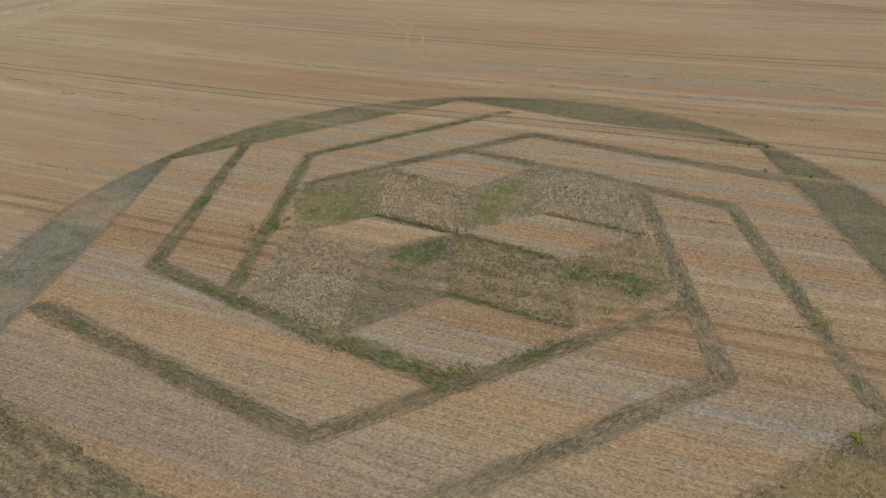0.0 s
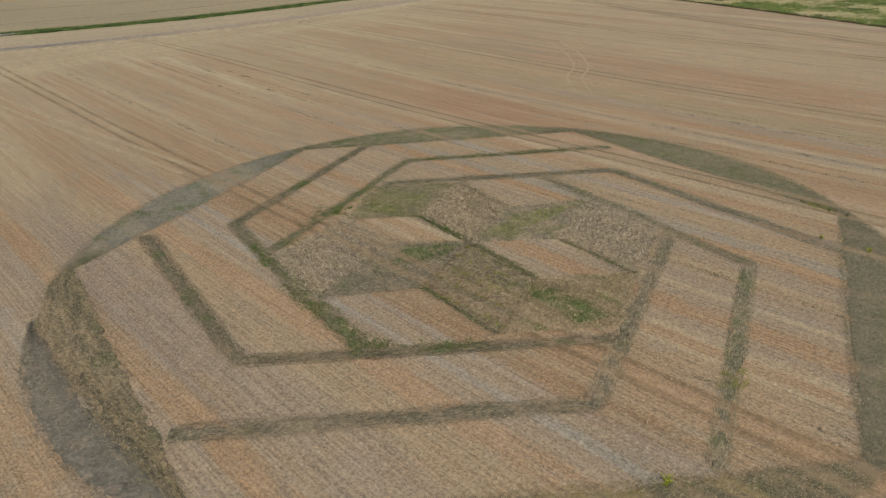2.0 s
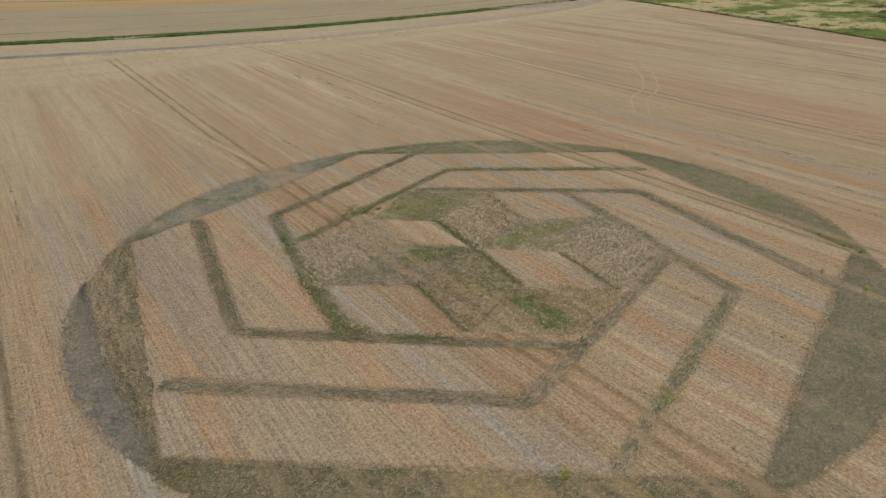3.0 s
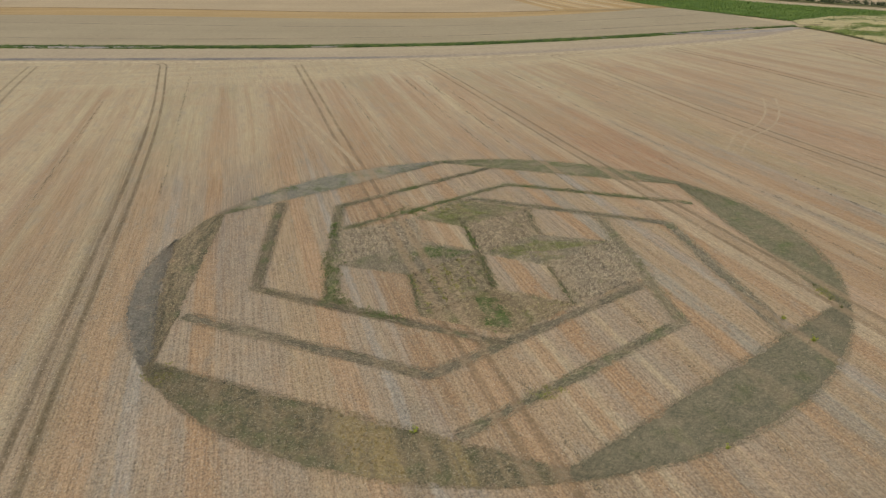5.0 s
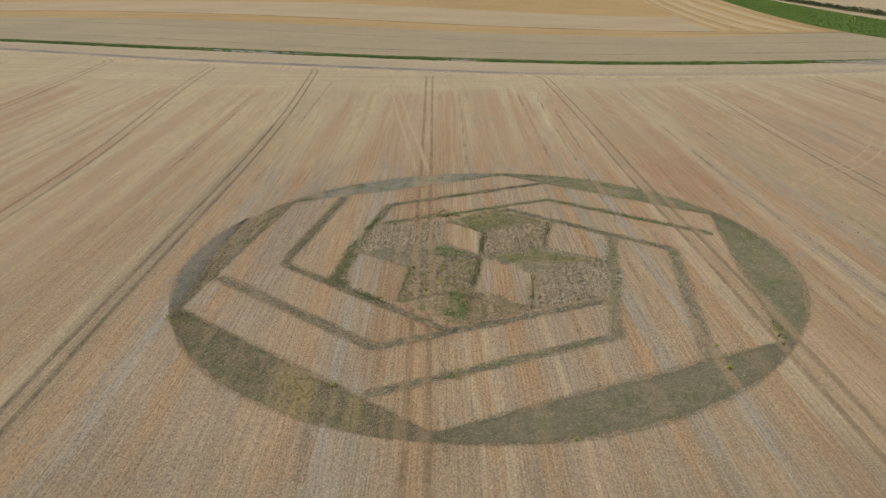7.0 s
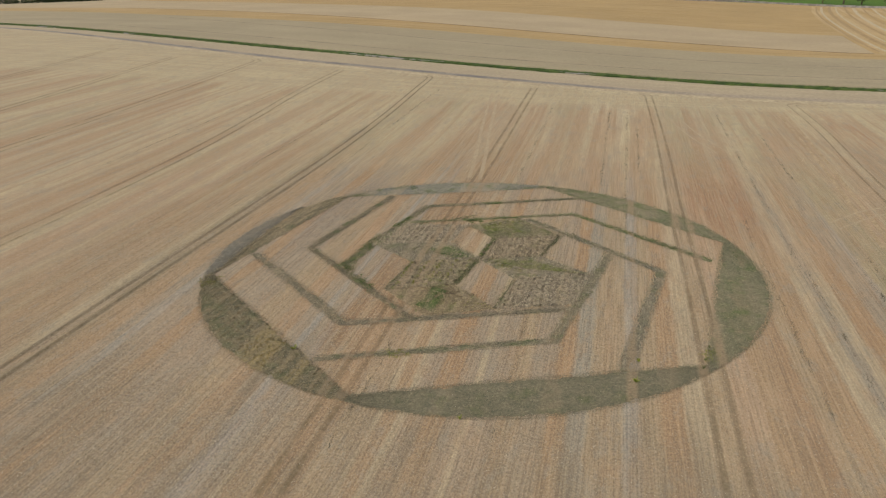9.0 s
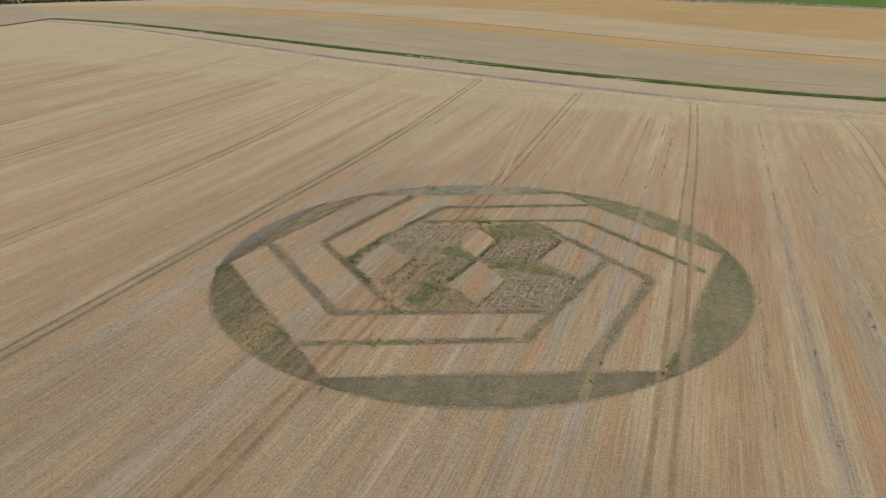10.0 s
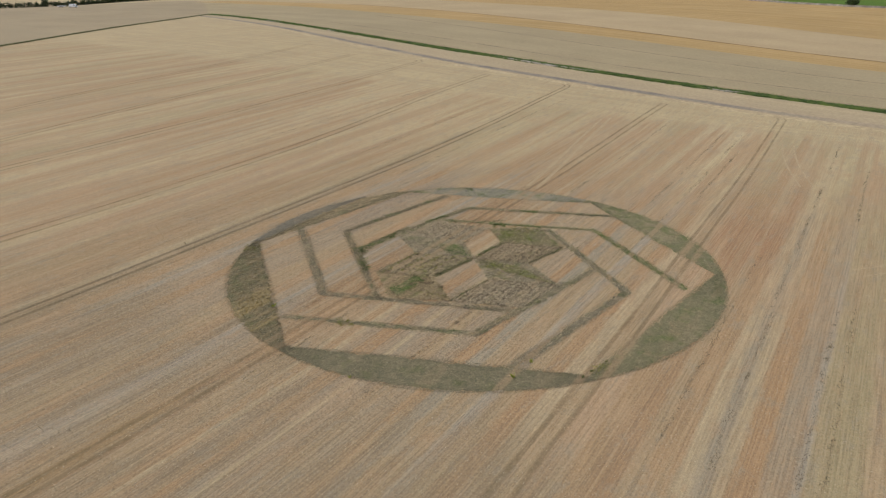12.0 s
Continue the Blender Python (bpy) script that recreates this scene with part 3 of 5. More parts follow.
field("field_north", "grey-tan stubble field beyond the ditch", DITCH, STRIP_LOW, far_grey, 0.07)
field("field_strip", "strip of golden uncut stubble", STRIP_LOW[:-1], STRIP_HIGH, far_orange, 0.09)
field("field_pale", "pale strip of cut straw", STRIP_HIGH, PALE_HIGH, far_pale, 0.11)
field("field_gold", "golden harvested field with faint rows", PALE_HIGH, WALL[:-1], far_orange, 0.13)
field("field_headland", "golden headland with wheel marks", DIAGONAL, [(61, 232), (45, 256), (24, 336), (0, 447), (-16, 535)], far_diag, 0.15)
field("field_green", "field of dense green crop", GREEN_LOW, GREEN_HIGH, far_green, 0.17)
field("field_east", "pale harvested field beyond the verge", [(150, 195), (108, 262), (86, 320), (62, 385), (38, 455), (20, 545)], [(420, 240), (400, 300), (380, 360), (360, 420), (340, 480), (320, 560)], far_pale, 0.13)
field("field_ley", "green grass field beyond the stone wall", WALL, [(-800, 900), (-500, 900), (-300, 900), (-100, 900), (100, 900)], far_grass, 0.13)
field("field_west", "grey-tan stubble field beyond the hedge ditch", BRANCH, [(-540, -180), (-622, -60), (-630, 0), (-640, 60), (-690, 150), (-640, 160)], far_west, 0.08)
field("headland", "pinkish headland stubble between track and ditch", TRACK, DITCH, mat_farm("headland stubble", (0.385, 0.312, 0.196), (0.425, 0.346, 0.214), (0.345, 0.270, 0.168), SIDE, 5, 0.5), 0.05, 3.0)

# ---- crop circle ----
R_OUT, R_HEX, R_IN = 30.5, 30.0, 15.5


CIRCLE = tagged(new("crop_circle"), "geometric crop circle with hexagon and cube pattern in stubble", "crop circle")


def polar(r, deg):
    return (r * math.cos(radians(deg)), r * math.sin(radians(deg)))


def laid_thing(name, label, a, b, mats, seed, density, length=0.7, spread=0.35, rise=0.10, height=0.07, rows=0.0):
    """A mat of flattened or weedy crop with its loose stalks."""
    base, blades = mats
    ob = loft(name, a, b, base, 0.3, 0.3, 0.012, height, 0.30, seed)
    tagged(ob, label)
    area = 0.5 * (np.hypot(*np.diff(np.asarray(a, float), axis=0).T).sum() + np.hypot(*np.diff(np.asarray(b, float), axis=0).T).sum())
    aa, bb = resample(a, 60), resample(b, 60)
    area *= np.hypot(*(bb - aa).T).mean()
    st = stalks("straw", aa, bb, blades, int(area * density), length, 0.03, rise, int(seed * 10) + 3, spread, 0.30 / np.hypot(*(bb - aa).T).mean(), rows)
    under(tagged(st, kind="stuff"), ob, "loose bent straw and weed leaves")
    ob.parent = CIRCLE
    return ob


def laid_mats(name, dark, light, green, much, show=0.5, rows=0.0, bands=None, comb=(0.9, 6.0), soft=0.0, gild=None):
    return mat_laid(name, dark, light, green, much, show, rows, bands, comb, soft, gild), mat_blade(name + " stalks", dark, light, green, much, show, bands, soft, gild)


OLIVE, LEAF, MOSS = (0.142, 0.148, 0.066), (0.108, 0.148, 0.034), (0.130, 0.158, 0.054)
SEG = [  # outer segments, by the bearing of their middle: dark, light, green, how much green, how much stubble shows
    (14, (0.152, 0.148, 0.078), (0.248, 0.222, 0.130), MOSS, 0.42, 0.38, "olive grey flattened crop in an outer segment"),
    (74, (0.174, 0.166, 0.092), (0.274, 0.244, 0.142), MOSS, 0.65, 0.45, "green-tinged flattened crop in an outer segment"),
    (134, (0.208, 0.200, 0.146), (0.314, 0.284, 0.200), MOSS, 0.55, 0.95, "grey-green flattened crop with straw strips in an outer segment"),
    (194, (0.160, 0.150, 0.112), (0.242, 0.218, 0.160), OLIVE, 0.2, 0.30, "dark grey flattened crop in an outer segment"),
    (254, (0.114, 0.108, 0.064), (0.262, 0.210, 0.112), OLIVE, 0.55, 0.62, "dark combed crop with straw streaks in an outer segment"),
    (314, (0.154, 0.144, 0.086), (0.250, 0.216, 0.130), OLIVE, 0.45, 0.38, "olive-grey flattened crop in an outer segment"),
]
BANDS = {254: [(-24.0, -23.2), (-20.6, -20.0), (-17.0, -13.0), (-11.8, -11.3), (-10.6, -10.1), (-8.3, -7.9)], 314: [(2.0, 3.2), (10.2, 11.6), (19.2, 20.6)],
         134: [(-24.5, -19.5), (-17.8, -16.0), (-8.0, -2.8), (3.4, 5.6)]}
GILD = {254: [(-16.3, -13.2), (-10.4, -9.6)]}
COMBED = laid_mats("combed stubble", (0.108, 0.098, 0.056), (0.310, 0.244, 0.136), OLIVE, 0.30, 0.3, 0.0, None, (0.20, 1.9))
pale_fleck = mat_leaf("pale straw fleck", (0.240, 0.205, 0.125), (0.420, 0.345, 0.210))
loose_straw = mat_leaf("combed straw", (0.225, 0.180, 0.088), (0.390, 0.310, 0.155))
for k, (mid, dark, light, green, much, show, label) in enumerate(SEG):
    arc = [polar(R_OUT, mid - 30 + i) for i in range(61)]
    hexa = along([polar(R_HEX - 0.3, mid - 29.8), polar(R_HEX - 0.3, mid + 29.8)], 0.5)
    if mid == 194:
        # one end and the inner half are straw-coloured, the dark crop lies along the rim
        arc_n, hexa_n = resample(arc, 61), resample(hexa, 61)
        share = np.interp(np.arange(61), [0, 16, 22, 28, 40, 51, 60], [0.02, 0.04, 0.28, 0.38, 0.52, 0.66, 0.90])[:, None]
        inner = arc_n * (1 - share) + hexa_n * share
        laid_thing("segment", "straw-coloured combed stubble beside flattened crop", inner, hexa_n, COMBED, 17.3, 24, 0.55, height=0.05)
        arc, hexa = arc_n[14:], inner[14:]
    seg = laid_thing("segment", label, arc, hexa, laid_mats("laid crop", dark, light, green, much, show, 0.0, BANDS.get(mid), (0.9, 6.0), 0.6, GILD.get(mid)), 3.1 + 2.3 * k, 110, 0.32, 0.9)
    if mid in (194, 254):
        extra = (arc_n * 0.6 + hexa_n * 0.4, hexa_n) if mid == 194 else (arc, hexa)
        if mid == 194:
            wisps = stalks("straw", *extra, loose_straw, 650, 0.6, 0.05, 0.10, 700 + mid, 0.3)
        else:
            wisps = stalks("straw", *extra, pale_fleck, 3500, 0.24, 0.055, 0.08, 700 + mid, 1.4)
        under(tagged(wisps, kind="stuff"), seg, "golden combed straw wisps" if mid == 194 else "short pale flecks of straw")

PATHS = [((0.142, 0.136, 0.074), (0.250, 0.214, 0.124), LEAF, 0.62), ((0.136, 0.148, 0.066), (0.226, 0.206, 0.110), LEAF, 0.75),
         ((0.160, 0.148, 0.094), (0.270, 0.230, 0.150), OLIVE, 0.45), ((0.154, 0.144, 0.086), (0.262, 0.224, 0.138), MOSS, 0.45),
         ((0.156, 0.140, 0.088), (0.262, 0.216, 0.134), OLIVE, 0.40), ((0.142, 0.126, 0.074), (0.242, 0.196, 0.116), MOSS, 0.45)]
# each path runs from its open end round a corner to the next path: end, corner, joint, half widths of its two arms
BENT = [((-0.6, 27.2), (-16.6, 11.6), (-11.4, -10.6), 0.50, 0.66), ((22.0, 14.2), (1.7, 20.2), (-14.5, 5.1), 0.50, 0.44), ((23.4, -13.1), (18.4, 8.3), (-2.3, 15.0), 0.62, 0.48),
        ((0.9, -26.5), (16.2, -11.9), (11.7, 9.7), 0.42, 0.50), ((-22.5, -13.9), (-1.6, -20.3), (14.6, -5.4), 0.64, 0.45), ((-23.6, 12.4), (-18.5, -8.8), (3.2, -15.9), 0.68, 0.42)]
for k, (tone, (tip, corner, joint, long_half, arm_half)) in enumerate(zip(PATHS, BENT)):
    line = [tip, corner, joint]
    half = 0.70 * np.array([long_half, 0.5 * (long_half + arm_half), arm_half])
    laid_thing("path", "narrow bent path of flattened weedy crop", offset(line, half), offset(line, -half), laid_mats("path crop", *tone), 21.7 + 1.9 * k, 130,
               0.45, 0.3, 0.08, 0.06)

O = (0.05, -0.05)
STAR = {44: (5.35, 4.65), 104: (-1.9, 6.6), 164: (-5.9, 2.3), 224: (-5.6, -5.0), 284: (1.76, -7.3), 344: (6.55, -2.55)}
EDGE_MID = {14: (12.5, 3.2), 74: (4.05, 11.8), 134: (-7.6, 8.6), 194: (-12.8, -3.4), 254: (-3.4, -12.4), 314: (8.4, -9.5)}


def star(deg):
    return STAR[deg % 360]


def edge_mid(deg):
    return EDGE_MID[deg % 360]


def vertex(deg):
    return polar(R_IN - 0.4, deg)


ROW_GAP = 0.66                          # between the drill rows left on the rough panels
DULL = laid_mats("dull grey-green weeds", (0.190, 0.168, 0.108), (0.305, 0.255, 0.165), (0.135, 0.150, 0.062), 0.45, 0.6)
YELLOWISH = laid_mats("yellow-green weeds", (0.176, 0.172, 0.082), (0.290, 0.254, 0.130), (0.168, 0.196, 0.042), 0.95, 0.4)
LUSH = laid_mats("lush green weeds", (0.110, 0.130, 0.052), (0.215, 0.215, 0.098), (0.078, 0.128, 0.026), 1.0, 0.25)
MEALY = laid_mats("mealy green weeds", (0.184, 0.172, 0.092), (0.305, 0.260, 0.148), (0.150, 0.174, 0.052), 0.62, 0.6)
BROWNISH = laid_mats("brown rough crop", (0.222, 0.182, 0.116), (0.402, 0.318, 0.196), OLIVE, 0.35, 0.4, ROW_GAP)
GREYISH = laid_mats("grey rough crop", (0.208, 0.178, 0.120), (0.398, 0.325, 0.210), OLIVE, 0.3, 0.35, ROW_GAP)
RUSSET = laid_mats("russet weeds", (0.196, 0.158, 0.084), (0.318, 0.246, 0.136), (0.142, 0.158, 0.048), 0.42, 0.5)
MIXED = laid_mats("mixed weeds and straw", (0.208, 0.178, 0.105), (0.342, 0.276, 0.162), (0.157, 0.177, 0.056), 0.55, 0.8)
PANELS = [  # corners in turn; the rows of laid crop run from the first to the second
    ("grey-green weedy lozenge panel", [O, star(44), star(-16), edge_mid(14)], DULL, 0.0, 14),
    ("brown lozenge panel with rough rows", [O, star(44), star(104), edge_mid(74)], BROWNISH, ROW_GAP, 74),
    ("green weedy kite-shaped panel", [edge_mid(134), star(104), vertex(104), edge_mid(74)], MEALY, 0.0, 104),
    ("grey-brown rough kite-shaped panel", [star(164), edge_mid(134), edge_mid(194), vertex(164)], GREYISH, ROW_GAP, 164),
    ("dull green lozenge panel", [O, star(164), star(224), edge_mid(194)], DULL, 0.0, 194),
    ("mixed brown and green lozenge panel", [O, star(224), star(284), edge_mid(254)], MIXED, 0.0, 254),
    ("brown weedy kite-shaped panel with a green end", [edge_mid(254), star(284), vertex(284), edge_mid(314)], RUSSET, 0.0, 284),
    ("grey kite-shaped panel with standing rows", [star(-16), edge_mid(14), edge_mid(314), vertex(-16)], GREYISH, ROW_GAP, 344),
]
for k, (label, (p0, p1, p2, p3), mats, rows, _) in enumerate(PANELS):
    laid_thing("panel", label, [p0, p1], [p2, p3], mats, 40.3 + 1.7 * k, 110, 0.32, 0.9, 0.26 if rows else 0.18, 0.10, rows)

# greener drifts of weeds lying over the dull panels
for k, (drift, mats, label) in enumerate((([(0.7, 0.1), (5.6, 2.9), (6.4, 0.6), (11.8, 2.9)], YELLOWISH, "drift of yellow-green weeds over a panel"),
                                          ([(-0.4, -0.1), (-5.2, 1.2), (-2.6, -1.6), (-6.4, -0.9)], LUSH, "drift of dark green weeds over a panel"),
                                          ([(0.3, -9.0), (1.5, -13.6), (2.2, -8.6), (4.0, -13.8)], LUSH, "drift of dark green weeds over a panel"),
                                          ([(-6.6, 9.6), (-2.4, 11.6), (-4.4, 8.2), (0.2, 10.2)], YELLOWISH, "drift of yellow-green weeds over a panel"))):
    p0, p1, p2, p3 = drift
    laid_thing("weed_drift", label, [p0, p1], [p2, p3], mats, 57.1 + k, 120, 0.30, 1.0, 0.20, 0.16, 0.0)

ROUGH = [[O, star(44), edge_mid(74), star(104)], [star(-16), (10.5, 1.4), (13.3, -5.2), edge_mid(314)], [star(164), (-8.3, 7.9), (-13.6, 3.6), (-12.9, -2.2)]]

fresh = mat_leaf("fresh green weed", (0.072, 0.118, 0.022), (0.150, 0.195, 0.046))
golden = mat_leaf("yellowing weed", (0.170, 0.190, 0.030), (0.330, 0.300, 0.060))
sere = mat_leaf("withered weed", (0.140, 0.110, 0.064), (0.270, 0.205, 0.118))
dull = mat_leaf("dull olive weed", (0.095, 0.120, 0.036), (0.180, 0.180, 0.070))


# upright tufts left standing in drill rows on the rough panels
standing = mat_leaf("standing tuft", (0.140, 0.115, 0.076), (0.330, 0.266, 0.172))


def standing_rows(corners, spacing, step, tall, seed, owner, leaf):
    """Clumps of short upright stalks in rows along the drilling, inside a panel."""
    rng = np.random.default_rng(seed)
    lo, hi = np.min(corners, 0), np.max(corners, 0)
    size = float(np.hypot(*(hi - lo)))
    cu, cv = np.meshgrid(np.arange(-size, size, spacing), np.arange(-size, size, step), indexing="ij")
    cu, cv = cu.ravel(), cv.ravel() + rng.normal(0, 0.12, cv.size)
    p = (lo + hi) / 2 + cu[:, None] * np.array(ACROSS[:2]) + cv[:, None] * np.array(ROW[:2])
    u = p @ np.array(ACROSS[:2])
    p = p + ((np.round(u / spacing - 0.5) + 0.5) * spacing - u + rng.normal(0, 0.10, len(u)))[:, None] * np.array(ACROSS[:2])
    p = p[inside(p, corners) & (rng.random(len(p)) < 0.70)]
    n = 9 * len(p)
    base = np.repeat(p, 9, 0) + rng.normal(0, 0.075, (n, 2))
    hgt = np.repeat(0.6 + 0.6 * rng.random(len(p)), 9) * tall
    a, lean = rng.random(n) * math.pi, rng.normal(0, 0.4, (n, 2)) * hgt[:, None]
    side = np.c_[np.cos(a), np.sin(a)] * 0.045
    z = land(base[:, 0], base[:, 1]) + 0.02
    tri = np.empty((n, 3, 3))
    tri[:, 0, :2], tri[:, 1, :2], tri[:, 2, :2] = base - side, base + side, base + lean
    tri[:, 0, 2] = tri[:, 1, 2] = z
    tri[:, 2, 2] = z + hgt
    under(tagged(triangles("standing_straw", tri, leaf), kind="stuff"), owner, "short dark stalks standing in rows")


for k, panel in enumerate(ROUGH):
    standing_rows(panel, ROW_GAP, 0.36, 0.20, 820 + k, CIRCLE, standing)
lozenge = [O, star(224), edge_mid(254), star(284)]
standing_rows(lozenge, 0.80, 0.32, 0.20, 830, CIRCLE, standing)
standing_rows(lozenge, 1.60, 0.42, 0.20, 831, CIRCLE, golden)
combed_rows = mat_leaf("combed pale straw", (0.250, 0.205, 0.118), (0.440, 0.352, 0.200))
rim = [polar(R_OUT - 0.3, a) for a in range(226, 283)] + [polar(R_HEX - 0.8, 283), polar(R_HEX - 0.8, 226)]
standing_rows(rim, 0.90, 0.26, 0.13, 832, CIRCLE, combed_rows)
gilt = [by_rows(-16.3, -21.4), by_rows(-13.2, -22.2), by_rows(-13.2, -27.0), by_rows(-16.3, -25.4)]
standing_rows(gilt, 0.45, 0.24, 0.13, 833, CIRCLE, mat_leaf("golden combed straw", (0.260, 0.200, 0.080), (0.430, 0.335, 0.140)))

# thin weedy seams between the panels
SEAMS = [((O, star(104)), LEAF), ((O, star(284)), OLIVE), ((star(-16), edge_mid(314)), OLIVE), ((star(224), edge_mid(254)), MOSS), ((star(44), edge_mid(74)), OLIVE)]
for k, (line, green) in enumerate(SEAMS):
    line = along(line, 0.5)
    laid_thing("seam", "thin seam of dark weeds between panels", offset(line, 0.22), offset(line, -0.22), laid_mats("seam weeds", (0.085, 0.088, 0.038), (0.150, 0.130, 0.066), green, 0.7),
               61.3 + 1.1 * k, 120, 0.35, 1.0, 0.15, 0.08)

def tufts(line, half, count, leaf, tall, seed, label):
    """Clumps of upright blades scattered along a line."""
    rng = np.random.default_rng(seed)
    p = along(line, 0.1)
    c = p[rng.integers(0, len(p), count)] + rng.normal(0, 1.15 * half, (count, 2))
    n = 12 * count
    base = np.repeat(c, 12, 0) + rng.normal(0, 0.13, (n, 2))
    size = np.repeat(0.5 + rng.random(count), 12) * 0.52 * tall
    a = rng.random(n) * 2 * math.pi
    lean = rng.normal(0, 0.6, (n, 2)) * size[:, None]
    side = np.c_[np.cos(a), np.sin(a)] * 0.03
    z = land(base[:, 0], base[:, 1]) + 0.03
    tri = np.empty((n, 3, 3))
    tri[:, 0, :2], tri[:, 1, :2], tri[:, 2, :2] = base - side, base + side, base + lean
    tri[:, 0, 2] = tri[:, 1, 2] = z
    tri[:, 2, 2] = z + size
    ob = triangles("greenery", tri, leaf)
    under(tagged(ob, kind="stuff"), CIRCLE, label)


# bright tufts of weeds: line, half width, tufts, which leaf, how tall
TUFTS = [([(1.2, 0.0), (3.8, 0.0)], 0.35, 42, fresh, 0.22), ([(2.5, 0.0), (7.5, -0.6)], 0.45, 46, golden, 0.20), ([(-1.6, -0.4), (-4.2, -0.9)], 0.45, 70, fresh, 0.22),
         ([(-4.5, -1.0), (-7.5, -1.6)], 0.5, 40, dull, 0.20), ([(-8.2, 10.3), (-7.2, 10.5)], 0.30, 30, fresh, 0.22), ([(-5.6, 11.2), (-2.4, 12.4)], 0.6, 46, golden, 0.18),
         ([(-0.2, 0.8), (-1.9, 6.4)], 0.12, 60, fresh, 0.20), ([(-0.9, -3.6), (-1.5, -7.5)], 0.40, 44, golden, 0.20), ([(1.2, -9.2), (2.6, -13.4)], 0.50, 56, fresh, 0.16), ([(3.6, -8.8), (6.6, -10.2)], 0.5, 60, sere, 0.18),
         ([(4.4, -10.9), (7.2, -9.6)], 0.35, 40, golden, 0.18), ([(2.2, -9.0), (5.0, -10.0)], 0.40, 70, sere, 0.20), ([(-13.5, 0.4), (-12.7, -3.2)], 0.28, 40, fresh, 0.18),
         ([(-11.4, -8.6), (-10.2, -11.0)], 0.28, 34, fresh, 0.18), ([(-8.5, -11.7), (-4.6, -13.0)], 0.25, 44, fresh, 0.18), ([(5.2, -22.0), (7.0, -21.3)], 0.3, 22, golden, 0.2),
         ([(0.2, -0.9), (1.7, -7.0)], 0.14, 50, dull, 0.2), ([(-23.6, 17.6), (-24.6, 16.6)], 0.4, 24, fresh, 0.2), ([(-20.6, -21.4), (-19.6, -22.4)], 0.5, 40, golden, 0.2),
         ([(-14.0, 3.0), (-9.0, 12.0)], 0.3, 46, dull, 0.18), ([(28.0, -5.7), (28.4, -7.5)], 0.25, 26, golden, 0.2), ([(22.0, 19.9), (25.6, 15.4)], 0.25, 26, dull, 0.16),
         ([(-14.4, -0.8), (-12.0, -9.0)], 0.25, 70, dull, 0.16), ([(-13.6, -3.4), (-12.4, -5.4)], 0.25, 40, fresh, 0.18), ([(-12.4, -9.0), (-8.0, -12.2)], 0.25, 50, dull, 0.16),
         ([(-15.6, 6.4), (-14.8, 2.0)], 0.25, 46, fresh, 0.18), ([(20.0, 14.9), (4.0, 19.6)], 0.25, 70, dull, 0.16), ([(16.6, 8.9), (-1.0, 14.7)], 0.25, 80, dull, 0.16), ([(12.2, 9.0), (15.6, -8.0)], 0.22, 50, dull, 0.14)]
for k, (line, half, count, leaf, tall) in enumerate(TUFTS):
    tufts(line, half, count, leaf, tall, 300 + k, "bright green weed tufts" if leaf is fresh else "yellowing weed tufts" if leaf is golden else "withered brown weed tufts" if leaf is sere else "dull olive weed tufts")

# ---- tramlines: a pair of wheel marks each ----
TRAMS = [[(-123.2, 127), (-114.9, 70), (-112, 45), (-108, 10), (-105.5, -4), (-103, -60)], [(-95, 127), (-91.4, 85), (-88.2, 40), (-88, -80)],
         [(-65, 122), (-63.3, 91), (-59.2, 53), (-57.4, 20), (-57, -90)], [(-37.2, 118), (-34.5, 73), (-34.2, 36), (-34.5, 12), (-34.5, -14), (-34.25, -26), (-33.8, -45), (-32.4, -110)],
         [(-7.3, 112), (-6.7, 57), (-6.4, 30), (-6.3, 12), (-5.7, -23), (-5.5, -35), (-5.0, -110)], [(21.4, 108), (22.9, 55), (22.9, 24), (23.4, 0), (23.5, -20), (23.5, -40), (23.5, -110)],
         [(52.6, 101), (53.0, 72), (52.0, 48), (51.8, 28), (51.5, 7), (51.5, -100)], [(82.9, 100), (82.4, 67), (80.3, 33), (80.3, -80)], [(-155, 141), (-144, 92), (-139.5, 60), (-131, 9)]]
GAUGE = [0.88, 0.88, 0.88, 0.70, 0.74, 0.80, 0.88, 0.88, 0.88]   # half the distance between the two wheels


def mat_wheel(name, low, high, shade=0.52):
    """Bare pressed soil: the field's own grain, darker, worn through in places."""
    m = Nodes(name)
    col, height = field_colour(m)
    n, n2 = m.noise(m.pos, 0.22, 4, 0.6), m.noise(m.pos, 2.4, 4, 0.75)
    worn = m.calc("MULTIPLY", m.span(n, 0.30, 0.62, low, high), m.span(n2, 0.30, 0.62, 0.45, 1.0))
    uv = m.add("ShaderNodeUVMap")
    uv.uv_map = "lay"
    ragged = m.calc("ADD", m.calc("ABSOLUTE", m.dot(uv.outputs[0], (0, 1, 0))), m.calc("MULTIPLY", m.calc("SUBTRACT", n2, 0.5), 0.30))
    worn = m.calc("MULTIPLY", worn, m.span(ragged, 0.42, 0.10))
    soil_col = m.mix(1.0, m.mix(0.5, col, DRAB), (shade, 0.94 * shade, 0.87 * shade), "MULTIPLY")
    return m.done(m.mix(worn, col, soil_col), height, 0.06, 0.6)


